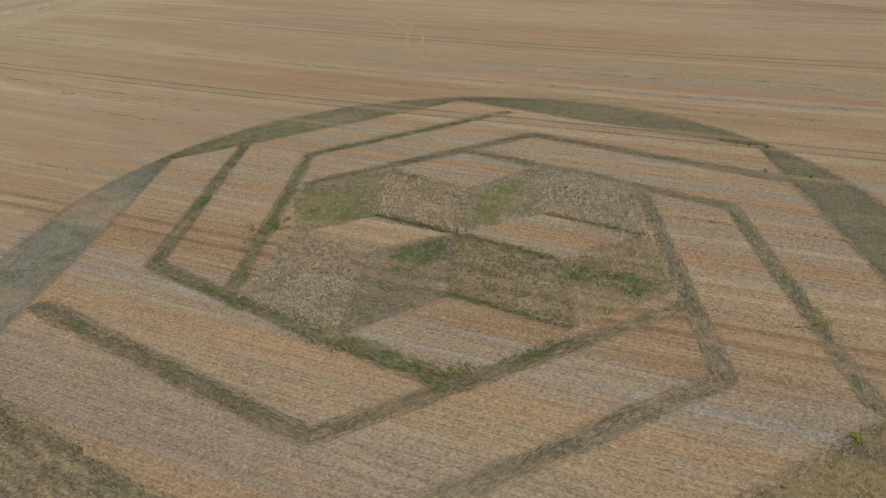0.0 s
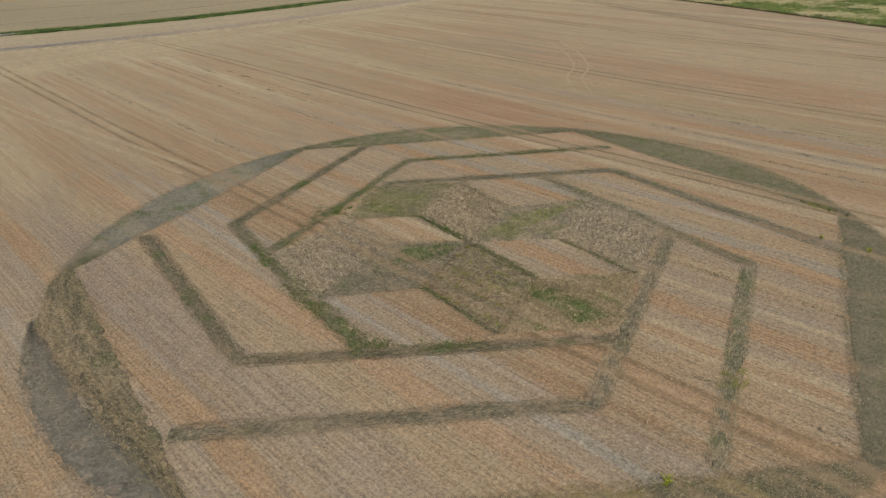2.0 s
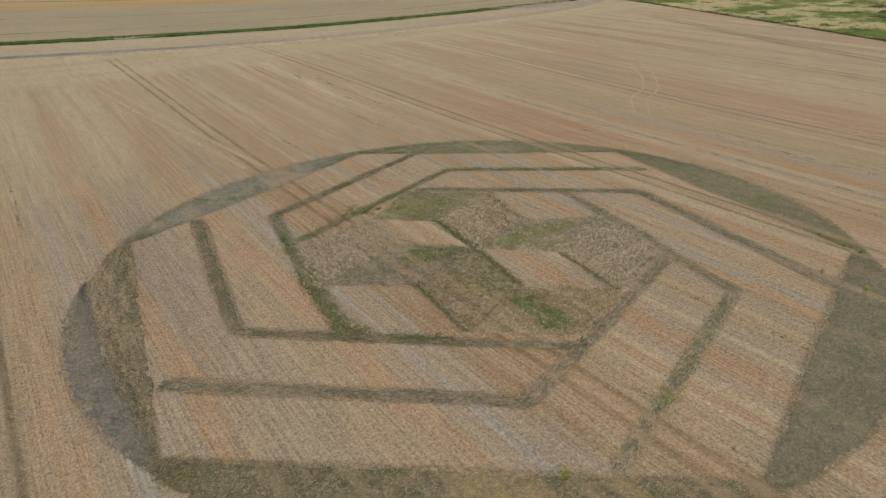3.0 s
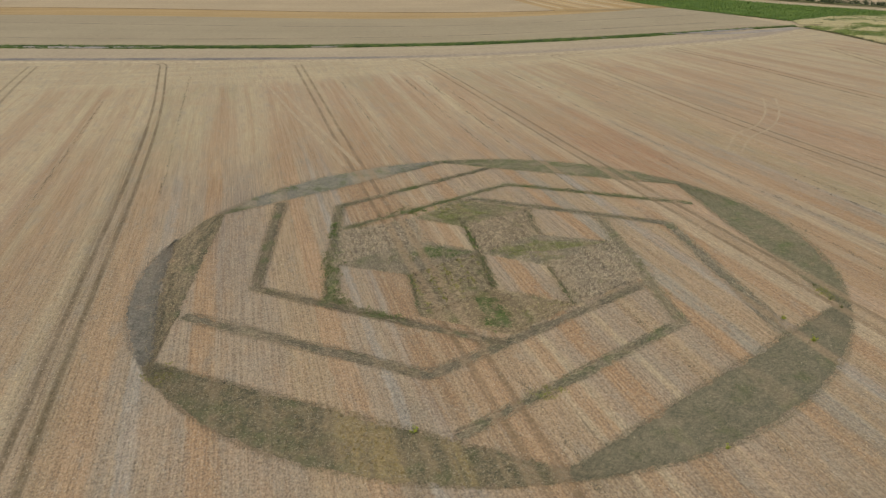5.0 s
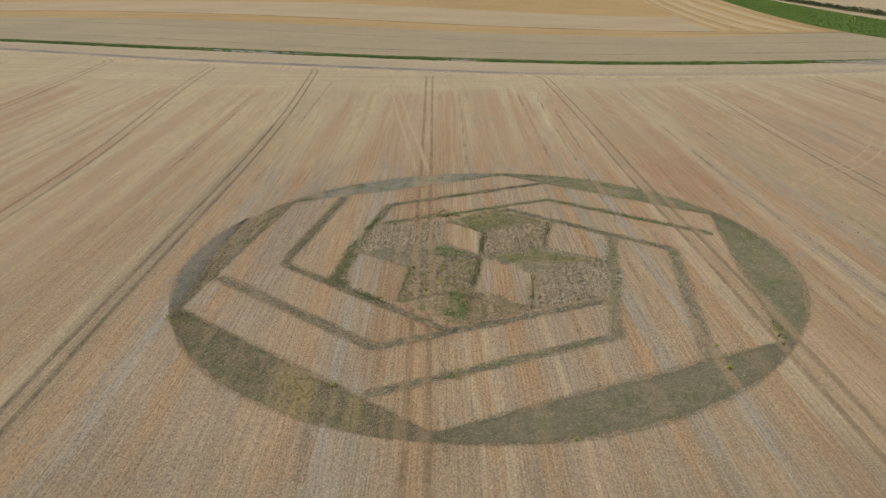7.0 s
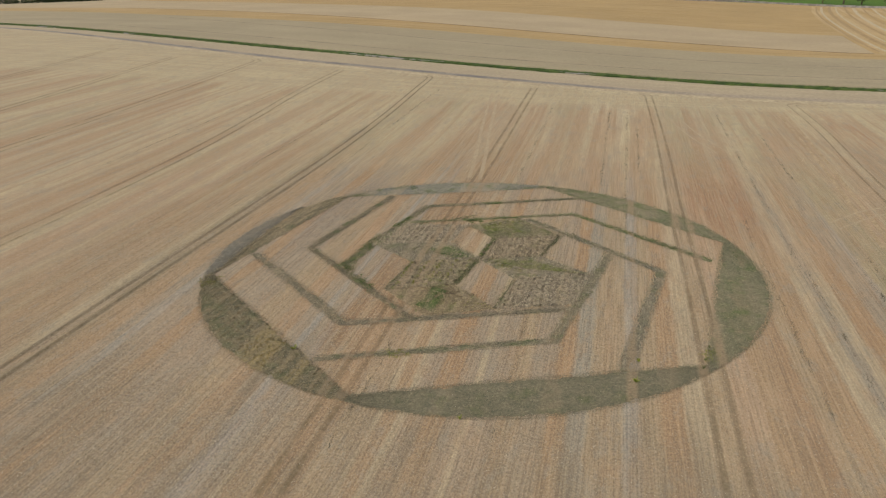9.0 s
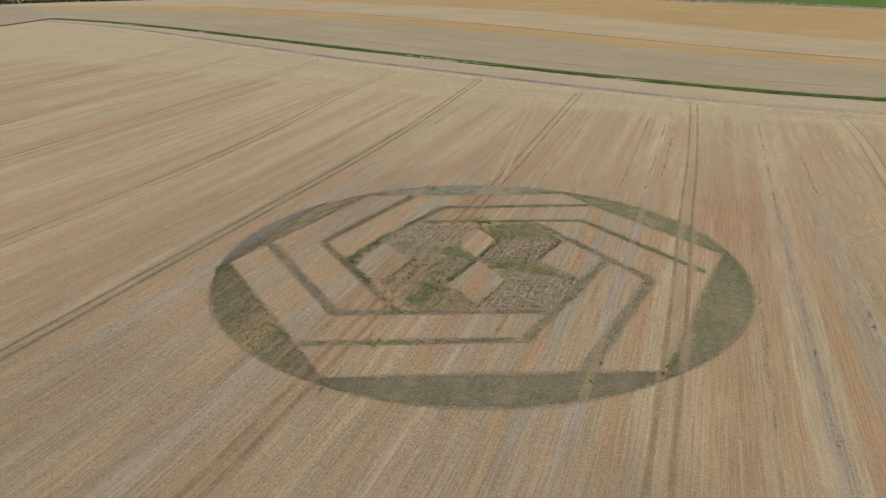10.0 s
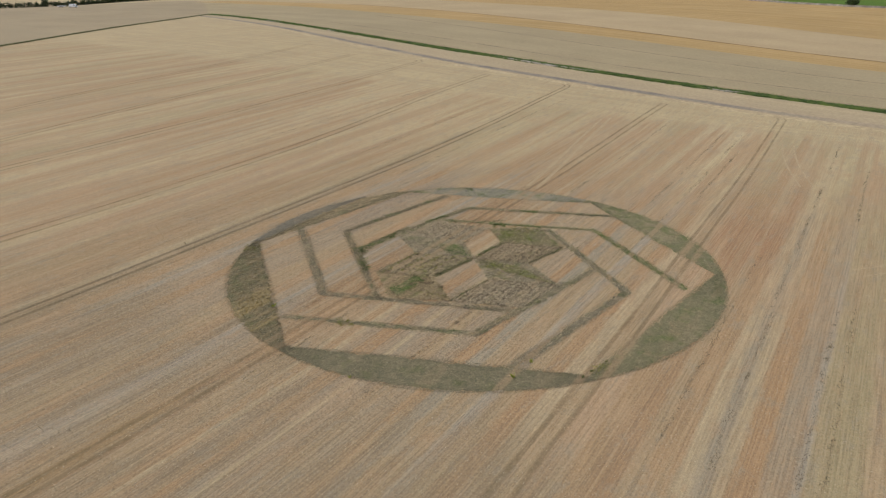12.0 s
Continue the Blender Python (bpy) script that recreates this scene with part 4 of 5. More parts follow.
wheel = mat_wheel("faint wheel mark", 0.35, 0.85, 0.54)
wheel_plain = mat_wheel("plain wheel mark", 0.45, 0.88, 0.53)
wheel_deep = mat_wheel("deep wheel mark", 0.60, 1.0, 0.44)
for k, tram in enumerate(TRAMS):
    mid = smooth_line([by_rows(*p) for p in tram], 1.5)
    # the end curls off along the headland
    if k in (1, 3, 5):
        h = Vector(mid[0] if mid[0][1] > mid[-1][1] else mid[-1])
        mid = np.r_[[(h.x - 3.4, h.y + 2.3), (h.x - 1.3, h.y + 1.6)], mid]
    if k == 6:
        h = Vector(mid[0])
        mid = np.r_[[(h.x + 6.5, h.y + 4.6), (h.x + 2.2, h.y + 2.6), (h.x + 0.3, h.y + 1.2)], mid]
    pair = new("tramline")
    tagged(pair, "pair of dark wheel marks along the crop rows", "tramline", "tramlines", "structure")
    for s in (-GAUGE[k], GAUGE[k]):
        rail = offset(mid, s)
        ob = loft("wheel_mark", offset(rail, 0.52), offset(rail, -0.52), wheel_deep if k == 3 else wheel_plain if k in (4, 5, 6) else wheel, 0.6, 0.26, 0.016, 0.0, 0.06, 80 + k + s)
        under(ob, pair)

def mat_track():
    """Worn grey wheelings, plain in the west and fading out towards the gateway."""
    m = Nodes("grey farm track")
    n1, n2 = m.noise(m.pos, 0.12, 4, 0.65), m.noise(m.pos, 1.1, 3, 0.6)
    col = m.mix(m.span(n1, 0.35, 0.68), (0.192, 0.174, 0.146), (0.290, 0.252, 0.192))
    col = m.mix(m.span(m.dot(m.pos, (1, 0, 0)), -52.0, -4.0, 0.0, 0.90), col, (0.362, 0.296, 0.200))
    uv = m.add("ShaderNodeUVMap")
    uv.uv_map = "lay"
    across = m.calc("ADD", m.calc("ABSOLUTE", m.dot(uv.outputs[0], (0, 1, 0))), m.calc("MULTIPLY", m.calc("SUBTRACT", n1, 0.5), 1.6))
    col = m.mix(m.span(across, 0.8, 2.5), col, (0.385, 0.312, 0.205))
    col = m.mix(1.0, col, m.grey(m.span(n2, 0.25, 0.75, 0.82, 1.18)), "MULTIPLY")
    return m.done(col, n2, 0.05, 0.6)


track = loft("track", offset(smooth_line(TRACK), 2.8), offset(smooth_line(TRACK), -2.1), mat_track(), 2, 0.5, 0.065, 0.0, 0.35, 5)
tagged(track, "worn grey farm track along the headland", "track", kind="structure")
east_track = smooth_line([(73, 118), (74.5, 100), (76, 79), (79, 58), (83, 42), (88, 0), (92, -60)])
pair = tagged(new("tramline"), "pair of brown wheel marks along the field edge", "tramline", "tramlines", "structure")
for s in (-1.0, 1.0):
    rail = offset(east_track, s)
    under(loft("wheel_mark", offset(rail, 0.45), offset(rail, -0.45), wheel, 1.0, 0.45, 0.045, 0.0, 0.2, 90 + s), pair)


# single worn lines in the fields beyond, and pale crossing wheel marks
def worn_line(points, half, material, lift, label, seed):
    line = smooth_line(points, 2.5)
    return tagged(loft("worn_line", offset(line, half), offset(line, -half), material, 1.5, half, lift, 0.0, 0.3 * half, seed), label, "field line", kind="structure")


soil = mat_plain("bare soil line", (0.205, 0.160, 0.100), (0.310, 0.248, 0.155), 0.05)
straw_mark = mat_plain("flattened straw mark", (0.440, 0.355, 0.215), (0.500, 0.410, 0.255), 0.4)
worn_line([(-330, 172), (-230, 162), (-142, 164), (-70, 175), (9, 189), (60, 203)], 0.55, soil, 0.10, "faint dark line across the stubble", 1)
worn_line([(-290, 122), (-200, 122), (-114, 131), (-57, 148), (13, 163), (60, 178)], 0.60, soil, 0.10, "faint dark line across the stubble", 2)
worn_line([(-480, 234), (-350, 232), (-200, 215), (-100, 222), (-52, 230), (0, 230.5), (11, 231)], 0.9, mat_plain("dark stubble edge", (0.170, 0.108, 0.048), (0.270, 0.172, 0.076), 0.08), 0.14, "dark brown edge of the golden strip", 3)
gold_line = mat_plain("worn line in golden stubble", (0.325, 0.222, 0.104), (0.385, 0.270, 0.132), 0.2)
for k, f in enumerate((0.18, 0.36, 0.55, 0.72)):
    lo, hi = resample(PALE_HIGH, 30), resample(WALL[:-1], 30)
    worn_line((lo * (1 - f) + hi * f)[1:-1], 0.55, gold_line, 0.16, "faint brown line along the golden rows", 40 + k)
right_edge = [(61, 232), (45, 256), (24, 336), (0, 447), (-16, 535)]
lo, hi = resample(smooth_line(DIAGONAL), 40), resample(smooth_line(right_edge), 40)
for k, f in enumerate((0.06, 0.12, 0.22, 0.30, 0.42, 0.52, 0.64, 0.76, 0.88)):
    worn_line((lo * (1 - f) + hi * f)[1:-1], 0.5 + 0.25 * (k % 3), straw_mark if k % 2 else gold_line, 0.18, "wheel mark along the golden headland", 50 + k)
faint_mark = mat_plain("faint straw mark", (0.380, 0.294, 0.178), (0.425, 0.338, 0.206), 0.6)
golden_mark = mat_plain("golden straw mark", (0.352, 0.258, 0.142), (0.430, 0.326, 0.188), 0.5)
for k, pts in enumerate(([(-55, 87), (-39, 58.8), (-26.3, 37.8), (-20, 26.8)], [(-53, 87), (-37, 58.8), (-24.3, 37.8), (-18, 26.8)])):
    worn_line(pts, 0.30, faint_mark, 0.02, "faint pale crossing wheel mark in the stubble", 20 + k)
for k, pts in enumerate(([(-10.0, 87.0), (-4.5, 78.0), (1.1, 70.5), (8.1, 62.3)], [(-8.2, 88.0), (-2.7, 79.2), (2.8, 71.7), (9.6, 63.7)], [(30.4, 35.0), (33.5, 43.8), (37.1, 46.2), (41.0, 55.0), (43.2, 65.7)],
                         [(31.8, 33.6), (35.0, 41.8), (38.8, 45.0), (42.8, 54.0), (45.1, 65.2)])):
    worn_line(pts, 0.16, faint_mark, 0.02, "faint pale curved wheel mark in the stubble", 70 + k)
for k, off in enumerate((-0.6, 0.6)):
    worn_line([by_rows(q + off, v) for q, v in ((48.6, 92), (47.9, 54), (46.8, 30), (45.9, 12))], 0.26, golden_mark, 0.02, "golden straw line along the rows", 76 + k)
inner_head = [(x + 0.9, y - 3.6) for x, y in TRACK]
worn_line(inner_head, 1.7, mat_plain("pale headland straw", (0.420, 0.335, 0.200), (0.475, 0.390, 0.235), 0.15), 0.035, "pale straw strip along the headland", 30)

# ---- stubble: cut stalks in drill rows, and loose straw ----
def dark_part(p):
    """Points on the flattened parts of the crop circle, where no stubble stands."""
    r = np.hypot(*p.T)
    res = (r < R_OUT) & ~inside(p, [polar(R_HEX - 0.2, 44 + 60 * k) for k in range(6)])
    for tip, corner, joint, *_ in BENT:
        line = [tip, corner, joint]
        res |= inside(p, np.r_[offset(line, 0.5), offset(line, -0.5)[::-1]])
    for _, (p0, p1, p2, p3), *_ in PANELS:
        res |= inside(p, [p0, p1, p3, p2])
    return res


def on_wheels(p):
    """Points in the wheel marks of a tramline."""
    u, v = p @ np.array(ACROSS[:2]), p @ np.array(ROW[:2])
    res = np.zeros(len(p), bool)
    for tram in TRAMS:
        q = np.asarray(sorted(tram, key=lambda a: a[1]), float)
        res |= np.abs(np.abs(u - np.interp(v, q[:, 1], q[:, 0])) - 0.78) < 0.28
    return res


def stubble(count, radius, tall, wide, seed):
    """Tufts thinning out with distance from the crop circle."""
    rng = np.random.default_rng(seed)
    r, a = radius * rng.random(count) ** 0.62, rng.random(count) * 2 * math.pi
    p = np.c_[r * np.cos(a) + 8, r * np.sin(a) - 6]
    keep = rng.random(count) < np.clip((radius - r) / (0.45 * radius), 0, 1)
    p = p[keep]
    nu = np.array(ACROSS[:2])
    u = p @ nu
    p += ((np.round(u / 0.25) * 0.25 - u) * 0.85)[:, None] * nu
    p = p[~dark_part(p)]
    p = p[~(on_wheels(p) & (rng.random(len(p)) < 0.8))]
    n = len(p)
    ang, lean = rng.random(n) * math.pi, rng.normal(0, 0.9, (n, 2))
    hgt, w = tall * (0.5 + rng.random(n)), wide * (0.6 + 0.8 * rng.random(n))
    side = np.c_[np.cos(ang), np.sin(ang)] * (w / 2)[:, None]
    z = land(p[:, 0], p[:, 1])
    c = np.empty((n, 3, 3))
    c[:, 0, :2], c[:, 1, :2], c[:, 2, :2] = p - side, p + side, p + lean * hgt[:, None]
    c[:, 0, 2] = c[:, 1, 2] = z
    c[:, 2, 2] = z + hgt
    ob = triangles("stubble", c, STUBBLE)
    return tagged(ob, "short cut cereal stubble standing in drill rows", "stubble", kind="stuff")


stubble(420000, 85, 0.085, 0.062, 11)


def straw_litter(count, radius, seed):
    """Loose straw dropped by the combine, in windrows along the rows."""
    rng = np.random.default_rng(seed)
    r, a = radius * np.sqrt(rng.random(count)), rng.random(count) * 2 * math.pi
    p = np.c_[r * np.cos(a) + 8, r * np.sin(a) - 6]
    p = p[~dark_part(p) | (rng.random(count) < 0.25)]
    n = len(p)
    ang, ln = rng.random(n) * 2 * math.pi, 0.10 + 0.2 * rng.random(n)
    d = np.c_[np.cos(ang), np.sin(ang)]
    side = np.c_[-d[:, 1], d[:, 0]] * 0.018
    z = land(p[:, 0], p[:, 1]) + 0.05 + 0.06 * rng.random(n)
    c = np.empty((n, 3, 3))
    c[:, 0, :2], c[:, 1, :2], c[:, 2, :2] = p - side, p + side, p + d * ln[:, None]
    c[:, :, 2] = z[:, None]
    ob = triangles("straw_litter", c, mat_leaf("loose straw", (0.32, 0.26, 0.16), (0.58, 0.49, 0.33)))
    return tagged(ob, "loose pale straw strewn on the stubble", "straw", kind="stuff")


straw_litter(45000, 75, 13)

# ---- weeds ----
weed_leaf = mat_leaf("weed leaf", (0.180, 0.230, 0.025), (0.420, 0.430, 0.045))
dull_leaf = mat_leaf("dull weed leaf", (0.100, 0.115, 0.036), (0.200, 0.200, 0.066))
stem_mat = mat_plain("weed stem", (0.12, 0.13, 0.04), (0.17, 0.16, 0.06), 8.0)


def weed(x, y, size, leaf, label, seed):
    """A bushy weed: a few branching stems, each with leaves of its own."""
    rng = np.random.default_rng(seed)
    z0 = float(land(x, y))
    bm, tris = bmesh.new(), []
    for _ in range(7):
        a, tilt = rng.random() * 2 * math.pi, 0.2 + 0.6 * rng.random()
        top = np.array([math.cos(a) * math.sin(tilt), math.sin(a) * math.sin(tilt), math.cos(tilt)]) * size * (0.6 + 0.5 * rng.random())
        ring = []
        for q, rad in ((np.zeros(3), 0.018), (top * 0.55 + (0, 0, 0.05 * size), 0.012), (top, 0.005)):
            ring.append([bm.verts.new((q[0] + rad * math.cos(t), q[1] + rad * math.sin(t), q[2])) for t in (0, 2.1, 4.2)])
        for lo, hi in zip(ring, ring[1:]):
            for i in range(3):
                bm.faces.new((lo[i], lo[(i + 1) % 3], hi[(i + 1) % 3], hi[i]))
        for _ in range(16):
            base = top * (0.25 + 0.75 * rng.random())
            d = rng.normal(0, 1, 3)
            d[2] = abs(d[2]) * 0.5
            d /= np.linalg.norm(d)
            w = np.cross(d, rng.normal(0, 1, 3))
            w /= np.linalg.norm(w)
            ln = size * (0.18 + 0.16 * rng.random())
            tris += [[base, base + d * ln * 0.5 + w * ln * 0.22, base + d * ln], [base, base + d * ln, base + d * ln * 0.5 - w * ln * 0.22]]
    me = bpy.data.meshes.new("stem")
    bm.to_mesh(me)
    bm.free()
    me.materials.append(stem_mat)
    plant = new("weed")
    plant.location = (x, y, z0)
    tagged(plant, label, "weed", "weeds in the crop circle")
    under(new("stem", me), plant)
    under(triangles("foliage", np.array(tris), leaf), plant)
    return plant


weed(-1.75, -26.4, 0.45, weed_leaf, "bright yellow-green weed at the circle's edge", 1)
weed(24.8, -14.1, 0.50, weed_leaf, "yellow-green weed in flattened crop", 2)
weed(23.7, -11.0, 0.38, weed_leaf, "small yellow-green weed beside a path", 3)
weed(28.2, -7.6, 0.34, dull_leaf, "dull green weed beside a tramline", 4)
weed(28.5, -9.0, 0.34, dull_leaf, "dull green weed beside a tramline", 5)
weed(27.8, -5.2, 0.28, dull_leaf, "dull green weed beside a tramline", 6)
weed(16.2, -26.2, 0.30, weed_leaf, "small yellow-green weed in stubble", 7)


def dotted_line(u, v0, v1, seed):
    """A broken line of small dark weeds between two drill passes: clumps at uneven distances, with gaps."""
    rng = np.random.default_rng(seed)
    at = v0 + np.cumsum(rng.exponential(0.50, int(abs(v1 - v0) * 2)))
    at = at[(at < v1) & (np.array([wobble(v, u, 5.0, seed) for v in at]) > -0.45)]
    mid = np.array([by_rows(u + 0.10 * rng.normal(), v) for v in at])
    n = 9 * len(mid)
    base = np.repeat(mid, 9, 0) + rng.normal(0, 0.10, (n, 2)) + rng.normal(0, 0.35, (n, 1)) * np.array(ROW[:2])
    size = np.repeat(0.2 + rng.random(len(mid)) ** 2, 9) * 0.085
    a, lean = rng.random(n) * math.pi, rng.normal(0, 0.9, (n, 2)) * size[:, None]
    side = np.c_[np.cos(a), np.sin(a)] * 0.042
    z = land(base[:, 0], base[:, 1]) + 0.02
    tri = np.empty((n, 3, 3))
    tri[:, 0, :2], tri[:, 1, :2], tri[:, 2, :2] = base - side, base + side, base + lean
    tri[:, 0, 2] = tri[:, 1, 2] = z
    tri[:, 2, 2] = z + size
    return triangles("weed_line", tri, weed_line_leaf)


weed_line_leaf = mat_leaf("dark weed line", (0.082, 0.076, 0.042), (0.190, 0.158, 0.094))
for u, v0, v1, seed in ((35.0, 4, 88, 1), (31.2, -26, 20, 5), (41.0, 40, 70, 6), (16.4, 5, 88, 2), (-30.6, 28, 102, 3), (35.3, -30, 4, 4), (-0.3, 33, 92, 7), (18.4, 40, 80, 8), (7.4, -36, 8, 9),
                        (-3.7, -36, 14, 10), (41.1, -28, 10, 11), (42.7, -26, 8, 12), (-44.5, 20, 80, 13), (12.6, 30, 88, 14), (-67.0, 20, 88, 15)):
    tagged(dotted_line(u, v0, v1, seed), "faint broken line of dark weeds along the rows", "weeds", kind="stuff")

# ---- ditch ----
def grass(name, a, b, count, length, rise, material, label, seed, width=0.08, spread=3.0):
    ob = stalks(name, a, b, material, count, length, width, rise, seed, spread, 0.0)
    return tagged(ob, label, "grass", kind="stuff")


ditch_line = smooth_line(DITCH, 2.0)
bank_mat = mat_plain("rank ditch grass", (0.030, 0.054, 0.012), (0.105, 0.145, 0.034), 0.45, bump=0.3)
thin_out = np.interp(ditch_line[:, 0], [-130, -90, 36, 50], [1.0, 1.0, 1.0, 0.30])
full = thin_out * (0.95 + 0.35 * np.array([wobble(x, y, 9.0, 5.0) for x, y in ditch_line]))
bank = loft("ditch", offset(ditch_line, 2.5 * full), offset(ditch_line, -2.1 * full), bank_mat, 0.8, 0.4, 0.08, 0.45, 0.9, 7)
tagged(bank, "narrow ditch bank overgrown with dark green grass", "ditch", kind="structure")
grass("ditch_grass", offset(ditch_line, 2.1 * full), offset(ditch_line, -1.6 * full), 50000, 0.5, 0.6, mat_leaf("ditch grass blade", (0.036, 0.088, 0.010), (0.135, 0.215, 0.036)), "rank green grass growing along the ditch", 31)
grass("ditch_grass", offset(ditch_line, 2.5 * full), offset(ditch_line, 1.2 * full), 16000, 0.6, 0.7, mat_leaf("bright ditch grass blade", (0.090, 0.140, 0.020), (0.230, 0.270, 0.060)), "bright yellow-green grass on the upper ditch edge", 32)
water_mat = mat_plain("grey ditch stones", (0.225, 0.205, 0.168), (0.350, 0.320, 0.265), 0.5, 0.8, 0.2)
for x0, x1, w in ((-136, -92, 0.75), (-60, -47, 0.6), (38, 69, 0.9), (-330, -300, 0.8), (-250, -235, 0.8), (20, 24, 0.5)):
    part_line = ditch_line[(ditch_line[:, 0] > x0) & (ditch_line[:, 0] < x1)]
    ob = loft("ditch_stones", offset(part_line, -0.2), offset(part_line, -0.3 - (1.3 + w) * np.sin(np.linspace(0.05, math.pi - 0.05, len(part_line)))), water_mat, 0.8, 0.4, 0.20, 0.30, 0.7, x0)
    tagged(ob, "bare grey stones and mud beside the ditch", "stones", kind="structure")

fringe_mat = mat_farm("reddish ditch side", (0.352, 0.262, 0.170), (0.392, 0.304, 0.196), (0.300, 0.205, 0.128), SIDE, 3, 0.6)
fringe = loft("ditch_side", offset(ditch_line, 5.6), offset(ditch_line, 2.0), fringe_mat, 1.5, 0.9, 0.10, 0.0, 0.9, 43)
tagged(fringe, "reddish bare stubble on the far side of the ditch", "ditch side", kind="structure")

branch = smooth_line(BRANCH, 2.0)
tagged(loft("bank", offset(branch, 0.7), offset(branch, -0.7), mat_plain("bank grass", (0.072, 0.084, 0.028), (0.160, 0.155, 0.060), 0.4, bump=0.3), 1.5, 0.5, 0.1, 0.35, 0.6, 17), "thin overgrown bank between two stubble fields", "bank", kind="structure")
grass("bank_grass", offset(branch, 0.7), offset(branch, -0.7), 9000, 0.4, 0.6, mat_leaf("bank grass blade", (0.060, 0.085, 0.022), (0.170, 0.165, 0.060)), "rank grass on the bank", 33, 0.12)

grass("green_crop", smooth_line(GREEN_LOW, 4.0), smooth_line(GREEN_HIGH, 4.0), 50000, 0.7, 0.55, mat_leaf("green crop leaf", (0.055, 0.112, 0.012), (0.160, 0.225, 0.038)), "dense green leafy crop", 41, 0.35)

# dirty gateway at the field corner
gate = loft("gateway", [(50, 149.5), (58, 151.5), (68, 155.5), (77, 161)], [(50, 147.5), (60, 148), (70, 151), (80, 158)], mat_plain("grey gateway mud", (0.285, 0.252, 0.205), (0.380, 0.325, 0.245), 0.25), 1.0, 1.0, 0.11, 0.0, 0.8, 19)
tagged(gate, "muddy grey gateway at the field corner", "gateway", kind="structure")

# ---- rough meadow on the east side ----
def mat_meadow():
    m = Nodes("rough meadow")
    n1, n2, n3 = m.noise(m.pos, 0.075, 4, 0.6), m.noise(m.pos, 0.22, 4, 0.65), m.noise(m.pos, 4.0, 3, 0.7)
    col = m.mix(m.span(n1, 0.44, 0.56), (0.150, 0.190, 0.044), (0.480, 0.410, 0.205))
    col = m.mix(m.span(n2, 0.56, 0.64, 0, 0.9), col, (0.070, 0.105, 0.028))
    col = m.mix(m.span(n2, 0.44, 0.34, 0, 0.8), col, (0.500, 0.425, 0.220))
    col = m.mix(1.0, col, m.grey(m.span(n3, 0.3, 0.7, 0.7, 1.3)), "MULTIPLY")
    return m.done(col, m.calc("ADD", n2, n3), 0.4, 0.8)


meadow_edge = smooth_line(EAST, 2.0)
far_edge = [(190, 205), (230, 170), (250, 120), (260, 90), (270, 50), (280, 0), (290, -60), (300, -140)]
meadow = loft("meadow", meadow_edge, far_edge, mat_meadow(), 2.0, 2.0, 0.10, 0.5, 0.8, 23)
tagged(meadow, "rough meadow of pale dry grass and green weeds", "meadow", kind="structure")


def mat_tussock():
    m = Nodes("meadow grass", 0.8, 0.2)
    rnd = m.add("ShaderNodeNewGeometry").outputs["Random Per Island"]
    n1, n2 = m.noise(m.pos, 0.075, 4, 0.6), m.noise(m.pos, 0.22, 4, 0.65)
    a = m.mix(rnd, (0.090, 0.125, 0.026), (0.230, 0.255, 0.060))
    b = m.mix(rnd, (0.340, 0.285, 0.130), (0.600, 0.520, 0.290))
    col = m.mix(m.span(n1, 0.44, 0.56), a, b)
    col = m.mix(m.span(n2, 0.56, 0.64, 0, 0.9), col, m.mix(rnd, (0.040, 0.070, 0.016), (0.110, 0.150, 0.040)))
    return m.done(m.mix(m.span(n2, 0.44, 0.34, 0, 0.8), col, b))


inner = [(x + 70, y) for x, y in meadow_edge]
grass("meadow_grass", meadow_edge, inner, 60000, 0.5, 0.8, mat_tussock(), "tall dry and green meadow grass", 37, 0.16)
hem = smooth_line([(80, 158), (83, 150), (87, 122), (91, 92), (95, 54), (99, 0)], 2.0)
grass("edge_weeds", offset(hem, 1.2), offset(hem, -0.2), 14000, 0.7, 0.30, mat_leaf("edge weeds", (0.070, 0.080, 0.026), (0.200, 0.190, 0.066)), "dark green weeds along the field edge", 39, 0.12)
ob = loft("verge", [(82, 176), (95, 185), (128, 190)], [(81, 165), (100, 168), (190, 205)], mat_meadow(), 2.0, 2.0, 0.2, 0.3, 0.5, 29)
tagged(ob, "dry grass verge beside the green crop", "verge", kind="structure")


# ---- hedges, trees and bushes ----
def leaf_cloud(centres, radii, count, size, rng):
    """Leaves scattered in a set of uneven clumps: an (n, 3, 3) array."""
    centres, radii = np.asarray(centres, float), np.asarray(radii, float)
    k = rng.integers(0, len(centres), count)
    d = rng.normal(0, 1, (count, 3))
    d /= np.linalg.norm(d, axis=1)[:, None]
    p = centres[k] + d * (radii[k] * (0.55 + 0.5 * rng.random(count)))[:, None]
    a, b = rng.normal(0, 1, (count, 3)), rng.normal(0, 1, (count, 3))
    a *= (size * (0.6 + 0.8 * rng.random(count)) / np.linalg.norm(a, axis=1))[:, None]
    b *= (size * 0.7 / np.linalg.norm(b, axis=1))[:, None]
    return np.stack([p - a, p + a, p + b], 1)


crown_leaf = mat_leaf("hedge leaf", (0.020, 0.034, 0.010), (0.070, 0.092, 0.026))
bark = mat_plain("bark", (0.10, 0.075, 0.05), (0.16, 0.125, 0.09), 3.0)


